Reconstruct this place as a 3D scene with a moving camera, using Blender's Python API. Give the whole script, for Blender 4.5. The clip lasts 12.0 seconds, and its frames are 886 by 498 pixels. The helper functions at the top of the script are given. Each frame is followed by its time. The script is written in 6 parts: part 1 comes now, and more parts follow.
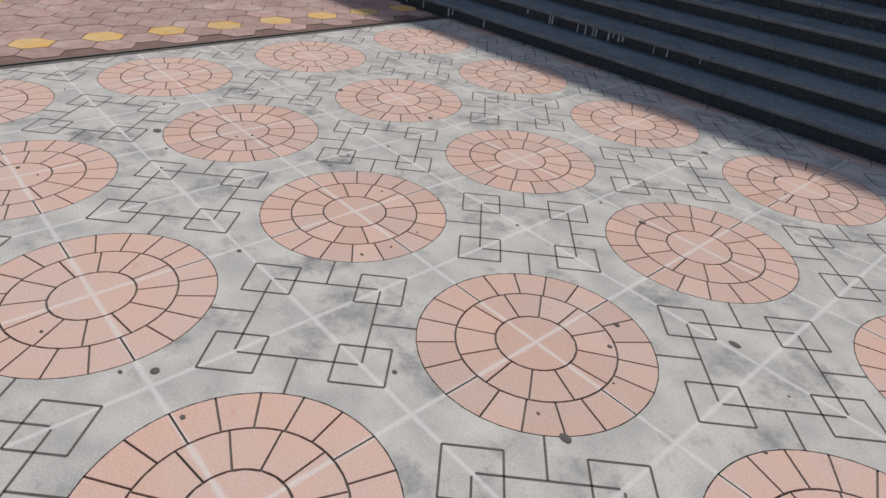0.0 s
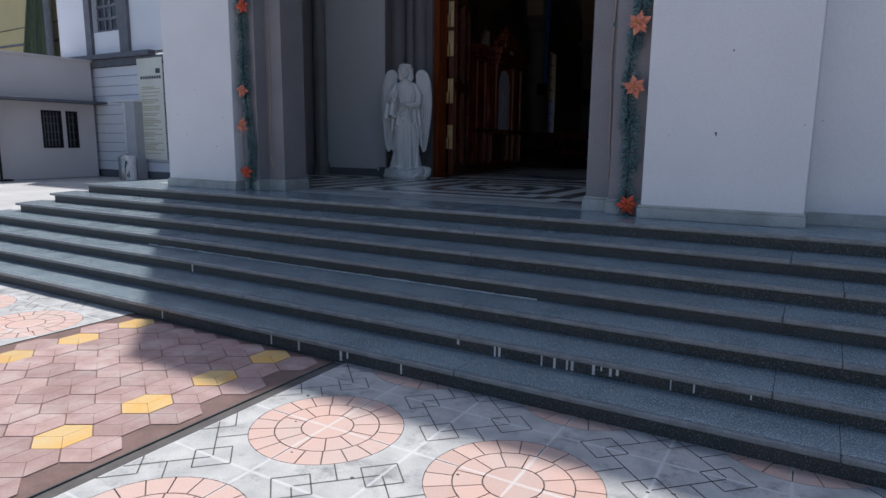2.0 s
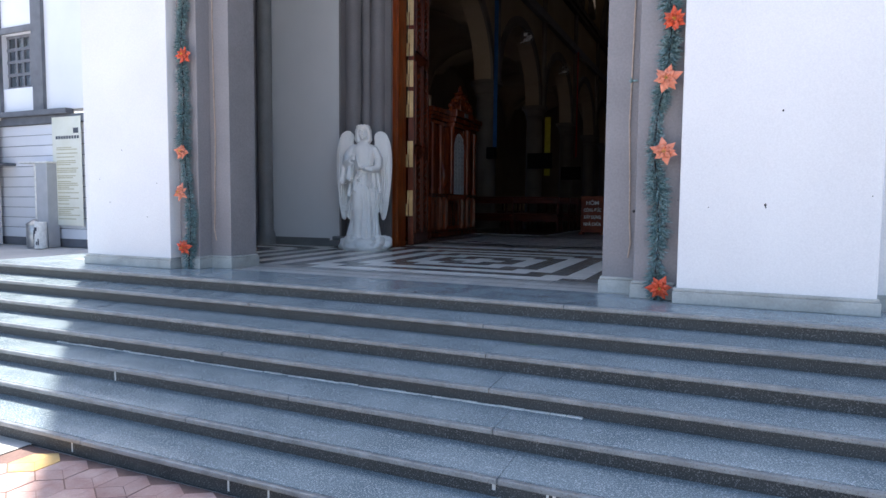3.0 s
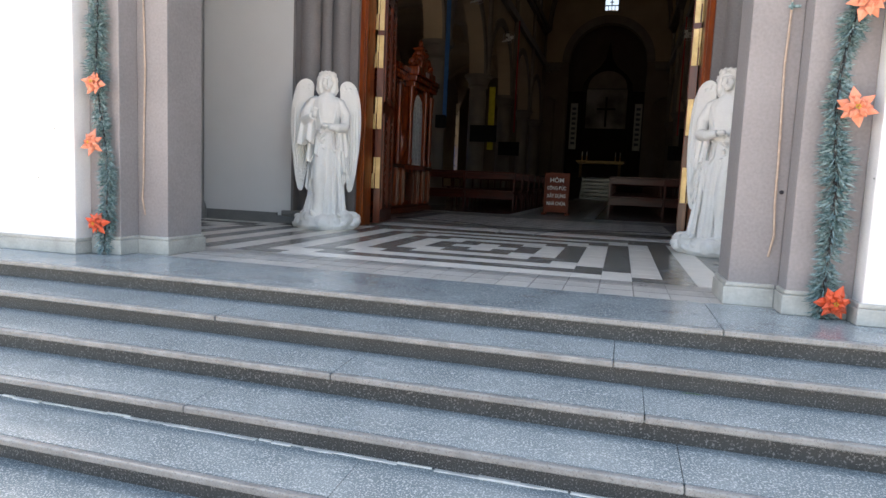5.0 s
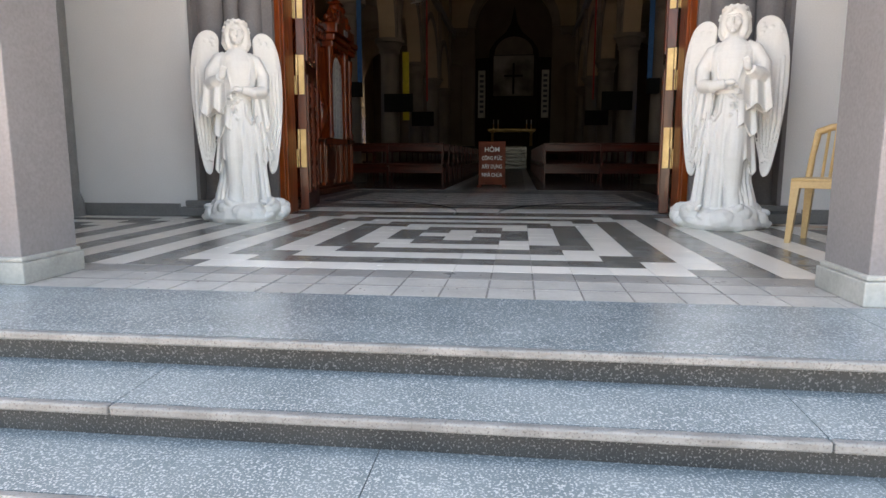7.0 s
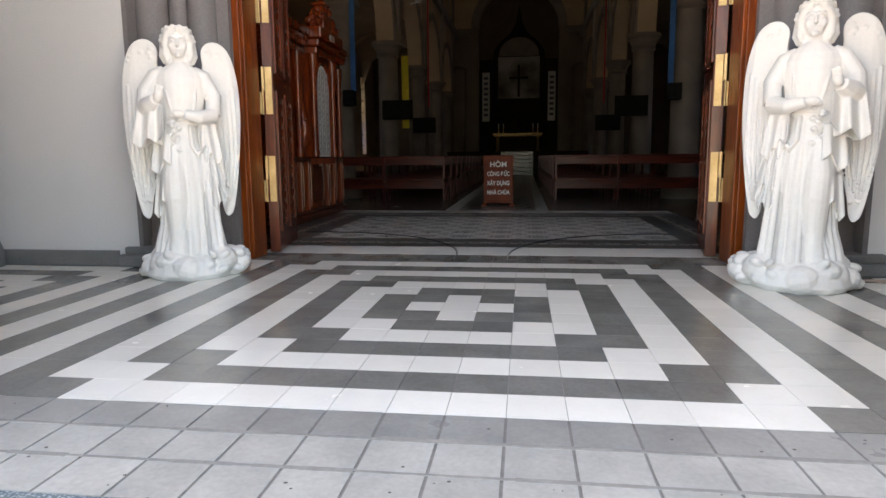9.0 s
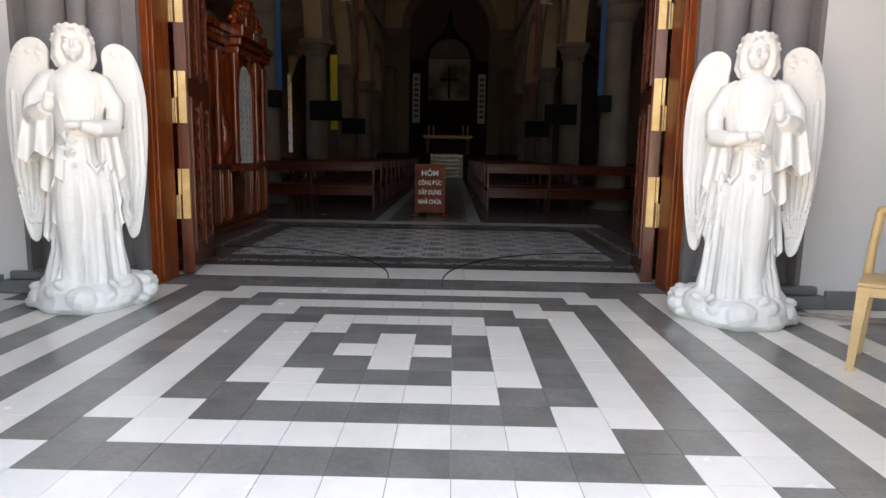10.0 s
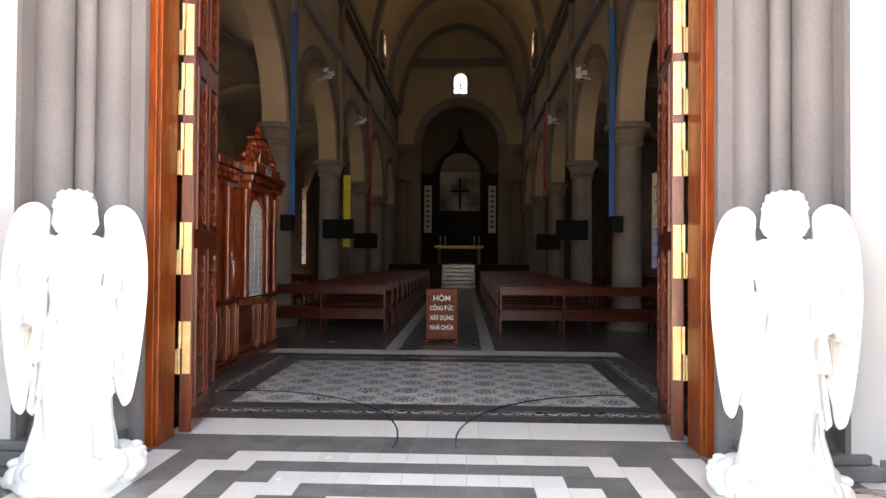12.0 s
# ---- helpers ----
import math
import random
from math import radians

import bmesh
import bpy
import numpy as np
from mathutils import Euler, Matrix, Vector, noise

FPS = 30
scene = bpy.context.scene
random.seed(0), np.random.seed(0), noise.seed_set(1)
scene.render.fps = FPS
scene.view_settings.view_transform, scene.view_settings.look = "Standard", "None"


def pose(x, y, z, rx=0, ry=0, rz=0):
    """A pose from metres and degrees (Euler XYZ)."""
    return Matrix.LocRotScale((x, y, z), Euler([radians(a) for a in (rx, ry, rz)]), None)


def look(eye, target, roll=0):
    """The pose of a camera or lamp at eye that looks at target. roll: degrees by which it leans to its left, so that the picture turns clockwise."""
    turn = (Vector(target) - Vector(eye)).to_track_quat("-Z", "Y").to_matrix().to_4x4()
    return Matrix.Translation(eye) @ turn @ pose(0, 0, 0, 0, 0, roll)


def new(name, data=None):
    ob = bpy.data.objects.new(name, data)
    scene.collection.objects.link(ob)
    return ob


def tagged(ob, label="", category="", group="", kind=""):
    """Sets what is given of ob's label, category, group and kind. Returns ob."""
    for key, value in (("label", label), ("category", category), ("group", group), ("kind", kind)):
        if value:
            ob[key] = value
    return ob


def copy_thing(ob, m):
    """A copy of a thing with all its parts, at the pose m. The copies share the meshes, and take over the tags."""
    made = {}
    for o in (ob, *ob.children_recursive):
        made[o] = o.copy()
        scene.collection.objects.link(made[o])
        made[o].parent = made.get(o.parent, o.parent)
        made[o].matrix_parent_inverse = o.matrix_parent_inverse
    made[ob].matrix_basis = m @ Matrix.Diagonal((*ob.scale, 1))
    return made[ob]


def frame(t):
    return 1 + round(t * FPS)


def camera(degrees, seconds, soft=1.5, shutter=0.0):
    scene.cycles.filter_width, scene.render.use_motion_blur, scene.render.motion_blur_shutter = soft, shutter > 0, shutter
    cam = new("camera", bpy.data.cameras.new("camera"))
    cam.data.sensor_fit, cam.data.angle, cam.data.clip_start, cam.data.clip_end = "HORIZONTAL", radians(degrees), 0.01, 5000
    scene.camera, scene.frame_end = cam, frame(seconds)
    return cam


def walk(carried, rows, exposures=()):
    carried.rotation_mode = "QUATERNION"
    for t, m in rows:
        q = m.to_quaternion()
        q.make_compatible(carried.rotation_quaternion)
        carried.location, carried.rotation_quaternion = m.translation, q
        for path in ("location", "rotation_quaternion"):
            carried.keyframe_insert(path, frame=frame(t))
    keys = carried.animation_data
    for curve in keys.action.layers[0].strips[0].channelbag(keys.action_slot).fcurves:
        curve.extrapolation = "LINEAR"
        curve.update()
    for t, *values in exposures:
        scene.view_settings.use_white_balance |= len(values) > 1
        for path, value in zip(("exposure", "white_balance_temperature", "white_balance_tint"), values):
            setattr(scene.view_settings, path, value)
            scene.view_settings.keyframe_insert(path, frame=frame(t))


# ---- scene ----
cam = camera(70.4, 12.0)
PATH = [
    (0, (5.732, 0.215, 1.364), (4.514, 1.388, 0.297), 5.4),
    (0.5, (5.13, 0.43, 1.345), (4.04, 1.815, 0.4), 2.5),
    (1, (4.676, 0.728, 1.392), (3.536, 2.137, 0.545), 0.3),
    (1.5, (4.189, 1.011, 1.423), (3.181, 2.65, 0.878), 0.8),
    (2, (3.677, 1.346, 1.489), (2.681, 3.047, 1.152), 0.6),
    (2.5, (3.199, 1.698, 1.485), (2.175, 3.408, 1.319), 1.3),
    (3, (2.738, 2.01, 1.563), (1.924, 3.831, 1.42), 0.5),
    (3.2, (2.558, 2.146, 1.557), (1.759, 3.977, 1.455), 0.4),
    (4.8, (1.395, 3.075, 1.501), (0.775, 4.963, 1.268), 2.9),
    (5, (1.25, 3.18, 1.503), (0.717, 5.096, 1.287), 2.5),
    (5.5, (0.979, 3.423, 1.498), (0.624, 5.376, 1.249), 0.6),
    (6, (0.781, 3.741, 1.472), (0.33, 5.665, 1.166), 0.5),
    (6.5, (0.575, 4.031, 1.447), (0.245, 5.978, 1.128), 1.9),
    (6.7, (0.516, 4.142, 1.455), (0.233, 6.1, 1.163), 1.2),
    (8.3, (0.338, 5.216, 1.643), (0.162, 7.183, 1.328), -1.3),
    (8.5, (0.342, 5.319, 1.658), (0.221, 7.294, 1.368), 0.1),
    (9, (0.368, 5.575, 1.757), (0.114, 7.537, 1.467), -0.5),
    (9.5, (0.292, 5.756, 1.855), (0.105, 7.732, 1.614), 1.6),
    (10, (0.302, 5.902, 1.928), (0.276, 7.88, 1.633), 1.0),
    (10.5, (0.338, 6.075, 2.07), (0.164, 8.048, 1.794), 1.8),
    (11, (0.308, 6.15, 2.179), (0.148, 8.14, 2.06), 1.1),
    (11.5, (0.31, 6.183, 2.284), (0.205, 8.18, 2.256), 0.9),
    (12, (0.293, 6.187, 2.302), (0.224, 8.186, 2.331), 0.4),
]
walk(cam, [(t, look(eye, target, roll)) for t, eye, target, roll in PATH],
     exposures=[(0, -0.42, 6500, 10), (1.0, -0.7, 6500, 10), (1.5, -0.5, 6300, 10), (2.0, 0.25, 6000, 10), (2.5, 1.3, 6150, 10), (3.2, 1.98, 6450, 10), (5.0, 2.76, 8200, 10), (6.0, 3.05, 8700, 11), (7.5, 3.12, 8900, 12), (8.5, 3.18, 9200, 13), (9.5, 3.46, 9000, 12), (10.5, 3.4, 8800, 12), (11.0, 3.72, 8600, 13), (11.5, 4.15, 8700, 14), (12.0, 4.55, 8900, 14)])

# ---- world, sun, exposure ----
SUN_EL, SUN_DIR = 65.0, Vector((-0.757, 0.653, 0.0))
world = bpy.data.worlds.new("world")
scene.world = world
world.use_nodes = True
wn = world.node_tree
sky = wn.nodes.new("ShaderNodeTexSky")
sky.sky_type = "NISHITA"
sky.sun_disc = False
sky.sun_elevation = radians(SUN_EL)
sky.sun_rotation = math.atan2(SUN_DIR.x, SUN_DIR.y)
sky.dust_density = 2.0
wn.nodes["Background"].inputs[1].default_value = 0.11
wn.links.new(sky.outputs[0], wn.nodes["Background"].inputs[0])
sun = new("sun", bpy.data.lights.new("sun", "SUN"))
sun.data.energy, sun.data.angle, sun.data.color = 3.6, radians(0.9), (1.0, 0.95, 0.88)
to_sun = SUN_DIR.normalized() * math.cos(radians(SUN_EL)) + Vector((0, 0, math.sin(radians(SUN_EL))))
sun.matrix_world = look((0, 0, 40), Vector((0, 0, 40)) - to_sun)

# ---- plan ----
P = 0.875            # porch floor
R = 0.125            # riser
TREAD = 0.297
FALL = 0.014         # the treads slope a little towards their edges
NOSE = [4.487 + TREAD * k for k in range(7)]
T = 0.21             # porch tile
C = 9.2              # middle of the porch motif
SLAB = C - 10.5 * T  # granite landing ends, tiles begin
TOP = 9.6            # facade top


# ---- mesh helpers ----
def box(bm, x0, x1, y0, y1, z0, z1, bevel=0.0):
    m = Matrix.LocRotScale(((x0 + x1) / 2, (y0 + y1) / 2, (z0 + z1) / 2), None, (abs(x1 - x0), abs(y1 - y0), abs(z1 - z0)))
    r = bmesh.ops.create_cube(bm, size=1, matrix=m)
    if bevel:
        edges = list({e for v in r["verts"] for e in v.link_edges})
        bmesh.ops.bevel(bm, geom=edges, offset=bevel, segments=2, affect="EDGES", profile=0.5)
    return bm


def boxes(*rows, bevel=0.0):
    bm = bmesh.new()
    for r in rows:
        box(bm, *r, bevel=bevel)
    return bm


def ring(bm, pts):
    return [bm.verts.new(p) for p in pts]


def skin(bm, rings, close=True, caps=True):
    for a, b in zip(rings, rings[1:]):
        n = len(a)
        for i in range(n if close else n - 1):
            j = (i + 1) % n
            bm.faces.new((a[i], a[j], b[j], b[i]))
    if caps and close:
        bm.faces.new(list(reversed(rings[0])))
        bm.faces.new(rings[-1])


def lathe(bm, profile, centre=(0, 0), n=20, wave=None):
    rings = []
    for r, z in profile:
        pts = []
        for i in range(n):
            a = 2 * math.pi * i / n
            k = r * (1 + (wave(a, z) if wave else 0))
            pts.append((centre[0] + k * math.cos(a), centre[1] + k * math.sin(a), z))
        rings.append(ring(bm, pts))
    skin(bm, rings)
    return bm


def tube(bm, pts, radius, n=8):
    pts = [Vector(p) for p in pts]
    rings = []
    for i, p in enumerate(pts):
        d = (pts[min(i + 1, len(pts) - 1)] - pts[max(i - 1, 0)]).normalized()
        u = d.orthogonal().normalized() if i == 0 else (u - d * u.dot(d)).normalized()
        w = d.cross(u)
        r = radius[i] if isinstance(radius, (list, tuple)) else radius
        rings.append(ring(bm, [p + r * (u * math.cos(2 * math.pi * k / n) + w * math.sin(2 * math.pi * k / n)) for k in range(n)]))
    skin(bm, rings)
    return bm


def prism(bm, outline, z0, z1):
    a = ring(bm, [(x, y, z0) for x, y in outline])
    b = ring(bm, [(x, y, z1) for x, y in outline])
    skin(bm, [a, b])
    return bm


def blob(bm, centre, size, turn=0.0, n=16):
    m = Matrix.Translation(centre) @ Matrix.Rotation(turn, 4, "Y") @ Matrix.Diagonal((*size, 1))
    bmesh.ops.create_uvsphere(bm, u_segments=n, v_segments=n * 2 // 3, radius=1, matrix=m)
    return bm


def mesh_of(bm, name, material, smooth=False):
    bmesh.ops.recalc_face_normals(bm, faces=bm.faces[:])
    me = bpy.data.meshes.new(name)
    bm.to_mesh(me)
    bm.free()
    if material:
        me.materials.append(material)
    if smooth:
        me.shade_smooth()
        me.set_sharp_from_angle(angle=radians(38))
    return me


def part(name, bm, material, parent=None, label="", smooth=False):
    ob = new(name, mesh_of(bm, name, material, smooth))
    if parent:
        ob.parent = parent
    return tagged(ob, label)


def thing(name, label, category, group="", at=(0, 0, 0), kind=""):
    ob = new(name)
    ob.empty_display_size = 0.2
    ob.location = at
    return tagged(ob, label, category, group, kind)


def whole(name, bm, material, label, category, kind="", smooth=False, group=""):
    return tagged(part(name, bm, material, None, "", smooth), label, category, group, kind)


# ---- materials ----
def mat(name, colour, rough=0.6, metal=0.0, second=None, scale=6.0, mix=0.5, bump=0.15, fine=60.0, stretch=(1, 1, 1), spots=None, spec=0.5, each=0.0, local=False):
    m = bpy.data.materials.new(name)
    m.use_nodes = True
    nt = m.node_tree
    N, L = nt.nodes, nt.links
    b = N["Principled BSDF"]
    geo = N.new("ShaderNodeTexCoord") if local else N.new("ShaderNodeNewGeometry")
    where = geo.outputs["Object"] if local else geo.outputs["Position"]
    mp = N.new("ShaderNodeMapping")
    mp.inputs["Scale"].default_value = stretch
    L.new(where, mp.inputs[0])
    big = N.new("ShaderNodeTexNoise")
    big.inputs["Scale"].default_value, big.inputs["Detail"].default_value = scale, 6
    L.new(mp.outputs[0], big.inputs[0])
    small = N.new("ShaderNodeTexNoise")
    small.inputs["Scale"].default_value, small.inputs["Detail"].default_value = fine, 3
    L.new(mp.outputs[0], small.inputs[0])
    second = second or tuple(c * 0.78 for c in colour)
    ramp = N.new("ShaderNodeMapRange")
    ramp.inputs[1].default_value, ramp.inputs[2].default_value = 0.35, 0.68
    ramp.inputs[4].default_value = mix * 2
    L.new(big.outputs[0], ramp.inputs[0])
    mx = N.new("ShaderNodeMix")
    mx.data_type = "RGBA"
    mx.inputs[6].default_value, mx.inputs[7].default_value = (*colour, 1), (*second, 1)
    L.new(ramp.outputs[0], mx.inputs[0])
    out = mx.outputs[2]
    grain = N.new("ShaderNodeMix")
    grain.data_type, grain.blend_type = "RGBA", "OVERLAY"
    grain.inputs[0].default_value = 0.22
    L.new(out, grain.inputs[6])
    L.new(small.outputs[0], grain.inputs[7])
    out = grain.outputs[2]
    if spots:
        size, colour2, low, high = spots
        v = N.new("ShaderNodeTexNoise")
        v.inputs["Scale"].default_value, v.inputs["Detail"].default_value = size, 12 if size < 20 else 2
        v.inputs["Roughness"].default_value = 0.72 if size < 20 else 0.5
        L.new(where, v.inputs[0])
        r2 = N.new("ShaderNodeMapRange")
        r2.inputs[1].default_value, r2.inputs[2].default_value = low, high
        L.new(v.outputs[0], r2.inputs[0])
        m2 = N.new("ShaderNodeMix")
        m2.data_type = "RGBA"
        m2.inputs[7].default_value = (*colour2, 1)
        L.new(r2.outputs[0], m2.inputs[0])
        L.new(out, m2.inputs[6])
        out = m2.outputs[2]
    if each:
        info = N.new("ShaderNodeObjectInfo")
        r3 = N.new("ShaderNodeMapRange")
        r3.inputs[3].default_value, r3.inputs[4].default_value = 1 - each, 1 + each
        L.new(info.outputs["Random"], r3.inputs[0])
        m3 = N.new("ShaderNodeVectorMath")
        m3.operation = "SCALE"
        L.new(out, m3.inputs[0])
        L.new(r3.outputs[0], m3.inputs[3])
        out = m3.outputs[0]
    L.new(out, b.inputs["Base Color"])
    rr = N.new("ShaderNodeMapRange")
    rr.inputs[3].default_value, rr.inputs[4].default_value = max(rough - 0.1, 0.02), min(rough + 0.12, 1)
    L.new(big.outputs[0], rr.inputs[0])
    L.new(rr.outputs[0], b.inputs["Roughness"])
    b.inputs["Metallic"].default_value = metal
    b.inputs["Specular IOR Level"].default_value = spec
    if bump:
        bp = N.new("ShaderNodeBump")
        bp.inputs["Strength"].default_value, bp.inputs["Distance"].default_value = bump, 0.004
        L.new(small.outputs[0], bp.inputs["Height"])
        L.new(bp.outputs[0], b.inputs["Normal"])
    return m


def add_joints(m, x0, y0, pitch, colour, width, strength=0.8):
    """Pale mortar smeared along the joints of a square grid."""
    nt = m.node_tree
    N, L = nt.nodes, nt.links
    b = N["Principled BSDF"]
    src = b.inputs["Base Color"].links[0].from_socket
    geo = N.new("ShaderNodeNewGeometry")
    wob = N.new("ShaderNodeTexNoise")
    wob.inputs["Scale"].default_value = 9
    L.new(geo.outputs["Position"], wob.inputs[0])
    sep = N.new("ShaderNodeSeparateXYZ")
    L.new(geo.outputs["Position"], sep.inputs[0])
    dist = []
    for axis, zero in ((0, x0), (1, y0)):
        a = N.new("ShaderNodeMath")
        a.operation = "SUBTRACT"
        a.inputs[1].default_value = zero
        L.new(sep.outputs[axis], a.inputs[0])
        c = N.new("ShaderNodeMath")
        c.operation = "PINGPONG"
        c.inputs[1].default_value = pitch / 2
        L.new(a.outputs[0], c.inputs[0])
        dist.append(c)
    low = N.new("ShaderNodeMath")
    low.operation = "MINIMUM"
    L.new(dist[0].outputs[0], low.inputs[0])
    L.new(dist[1].outputs[0], low.inputs[1])
    edge = N.new("ShaderNodeMath")
    edge.operation = "MULTIPLY"
    edge.inputs[1].default_value = width * 2
    L.new(wob.outputs[0], edge.inputs[0])
    mr = N.new("ShaderNodeMapRange")
    mr.inputs[1].default_value = 0.003
    mr.inputs[3].default_value, mr.inputs[4].default_value = strength, 0.0
    L.new(low.outputs[0], mr.inputs[0])
    L.new(edge.outputs[0], mr.inputs[2])
    mx = N.new("ShaderNodeMix")
    mx.data_type = "RGBA"
    mx.inputs[7].default_value = (*colour, 1)
    L.new(mr.outputs[0], mx.inputs[0])
    L.new(src, mx.inputs[6])
    L.new(mx.outputs[2], b.inputs["Base Color"])
    return m


M_WHITE = mat("white_wall_paint", (0.68, 0.68, 0.69), 0.75, second=(0.62, 0.62, 0.635), scale=1.2, mix=0.35, bump=0.1, fine=90)
M_GREY = mat("grey_pilaster_paint", (0.235, 0.222, 0.23), 0.7, second=(0.2, 0.19, 0.197), scale=2.0, mix=0.4, bump=0.1)
M_PANEL = mat("off_white_porch_paint", (0.7, 0.7, 0.71), 0.75, second=(0.64, 0.64, 0.65), scale=1.2, mix=0.35, bump=0.1, fine=90)
M_COLUMN = mat("grey_column_paint", (0.2, 0.187, 0.192), 0.6, second=(0.165, 0.155, 0.16), scale=1.5, mix=0.4, bump=0.08)
M_DARKGREY = mat("dark_grey_plinth_stone", (0.2, 0.2, 0.2), 0.4, scale=4, mix=0.4)
M_BASE = mat("pale_stone_base", (0.42, 0.42, 0.4), 0.5, second=(0.3, 0.3, 0.28), scale=5, mix=0.5)
# The treads' blue-grey holds the sheen of the sky as colour.
M_GRANITE = mat("sky_tinted_granite_tread", (0.14, 0.182, 0.203), 0.2, second=(0.2, 0.247, 0.268), scale=3.2, mix=0.5, bump=0.06, fine=130, spots=(140, (0.42, 0.47, 0.49), 0.52, 0.65), spec=0.5)
# Same granite, far darker: the shade on the upright faces is in this colour.
M_RISER = mat("rough_shaded_granite_riser", (0.022, 0.026, 0.03), 0.5, second=(0.042, 0.045, 0.048), scale=4, mix=0.5, bump=0.25, fine=170, spots=(140, (0.17, 0.175, 0.18), 0.56, 0.68))
M_NOSING = mat("worn_granite_nosing", (0.23, 0.245, 0.25), 0.35, second=(0.16, 0.17, 0.175), scale=9, mix=0.5, bump=0.1, spots=(150, (0.08, 0.08, 0.08), 0.55, 0.75))
M_CONCRETE = mat("grey_stamped_concrete", (0.52, 0.505, 0.475), 0.8, second=(0.37, 0.365, 0.35), scale=5.5, mix=0.5, bump=0.6, fine=130, spots=(3.6, (0.2, 0.2, 0.198), 0.52, 0.68))
M_PINK = mat("pink_stamped_concrete", (0.57, 0.37, 0.3), 0.75, second=(0.53, 0.4, 0.345), scale=3.5, mix=0.5, bump=0.35, fine=140, spots=(7.0, (0.52, 0.26, 0.2), 0.6, 0.75), each=0.08)
for m_ in (M_CONCRETE, M_PINK):
    add_joints(m_, 1.587, 0.525, 0.534, (0.64, 0.63, 0.61), 0.012, 0.6)
M_HEXBED = mat("dusty_dark_red_joint", (0.2, 0.125, 0.105), 0.95, scale=8)
M_GROOVE = mat("dirty_groove", (0.115, 0.104, 0.096), 0.95, scale=8)
M_RED = mat("dusty_red_hex_paver", (0.34, 0.21, 0.185), 0.85, second=(0.43, 0.3, 0.265), scale=6, mix=0.5, bump=0.45, fine=110, spots=(2.6, (0.48, 0.38, 0.345), 0.48, 0.7), each=0.14)
M_YELLOW = mat("yellow_hex_paver", (0.62, 0.36, 0.1), 0.8, second=(0.58, 0.42, 0.2), scale=5, mix=0.5, bump=0.3, fine=140, each=0.06)
M_YARD = mat("pale_yard_concrete", (0.5, 0.485, 0.46), 0.85, second=(0.42, 0.405, 0.385), scale=0.7, mix=0.5, bump=0.3, fine=40)
M_TILE_W = mat("white_cement_tile", (0.89, 0.875, 0.825), 0.22, second=(0.83, 0.815, 0.765), scale=7, mix=0.4, bump=0.03, each=0.05)
M_TILE_G = mat("dark_grey_cement_tile", (0.185, 0.185, 0.172), 0.2, second=(0.23, 0.227, 0.214), scale=5, mix=0.5, bump=0.03, each=0.1)
M_TILE_D = mat("charcoal_cement_tile", (0.07, 0.068, 0.064), 0.35, second=(0.095, 0.092, 0.087), scale=5, mix=0.5, bump=0.03, each=0.1, spec=0.3)
M_TILE_L = mat("light_grey_cement_tile", (0.46, 0.46, 0.44), 0.4, second=(0.37, 0.37, 0.355), scale=5, mix=0.5, bump=0.06, each=0.07)
M_TILE_M = mat("mid_grey_cement_tile", (0.33, 0.33, 0.32), 0.3, second=(0.27, 0.27, 0.262), scale=5, mix=0.5, bump=0.05, each=0.06)
M_GRIME = mat("grey_joint_dirt", (0.3, 0.295, 0.28), 0.9, second=(0.24, 0.235, 0.225), scale=20)
M_GROUT = mat("grey_grout", (0.25, 0.245, 0.235), 0.85, scale=10)
M_MARBLE = mat("white_marble", (0.83, 0.825, 0.81), 0.45, second=(0.78, 0.775, 0.76), scale=5, mix=0.4, bump=0.05, local=True)
M_WOOD = mat("orange_brown_varnished_wood", (0.27, 0.052, 0.006), 0.3, second=(0.15, 0.027, 0.004), scale=5, mix=0.6, bump=0.08, fine=30, stretch=(4, 4, 0.5), spec=0.3)
M_WOOD_D = mat("dark_red_varnished_wood", (0.17, 0.034, 0.013), 0.22, second=(0.09, 0.018, 0.008), scale=5, mix=0.6, bump=0.06, fine=30, stretch=(4, 4, 0.5))
M_CONF = mat("glossy_red_varnished_wood", (0.25, 0.042, 0.009), 0.18, second=(0.13, 0.02, 0.006), scale=4, mix=0.6, bump=0.05, fine=30, stretch=(4, 4, 0.5))
M_PEW = mat("red_brown_pew_wood", (0.1, 0.014, 0.007), 0.3, second=(0.05, 0.008, 0.005), scale=4, mix=0.6, bump=0.06, fine=40, stretch=(0.5, 4, 4), spec=0.25)
M_BRASS = mat("brushed_brass", (0.6, 0.42, 0.22), 0.45, 1.0, second=(0.5, 0.34, 0.16), scale=9, mix=0.5, bump=0.05)
M_PLASTIC = mat("beige_plastic", (0.62, 0.42, 0.2), 0.4, second=(0.57, 0.38, 0.18), scale=6, mix=0.3, bump=0.04)
M_LEAF = mat("blue_green_tinsel", (0.022, 0.085, 0.088), 0.45, second=(0.27, 0.38, 0.4), scale=55, mix=0.5, bump=0)
M_PETAL = mat("orange_red_cloth_petal", (0.62, 0.07, 0.02), 0.6, second=(0.5, 0.1, 0.05), scale=30, mix=0.5, bump=0.05)
M_PETAL2 = mat("faded_salmon_cloth_petal", (0.72, 0.27, 0.17), 0.6, second=(0.62, 0.2, 0.12), scale=30, mix=0.5, bump=0.05)
M_CABLE = mat("pale_brown_cable", (0.4, 0.31, 0.25), 0.5, scale=20)
M_BLACK = mat("black_plastic", (0.012, 0.012, 0.013), 0.35, scale=8, bump=0.03)
M_SCREEN = mat("dark_screen", (0.008, 0.008, 0.008), 0.7, scale=8, bump=0.0, spec=0.1)
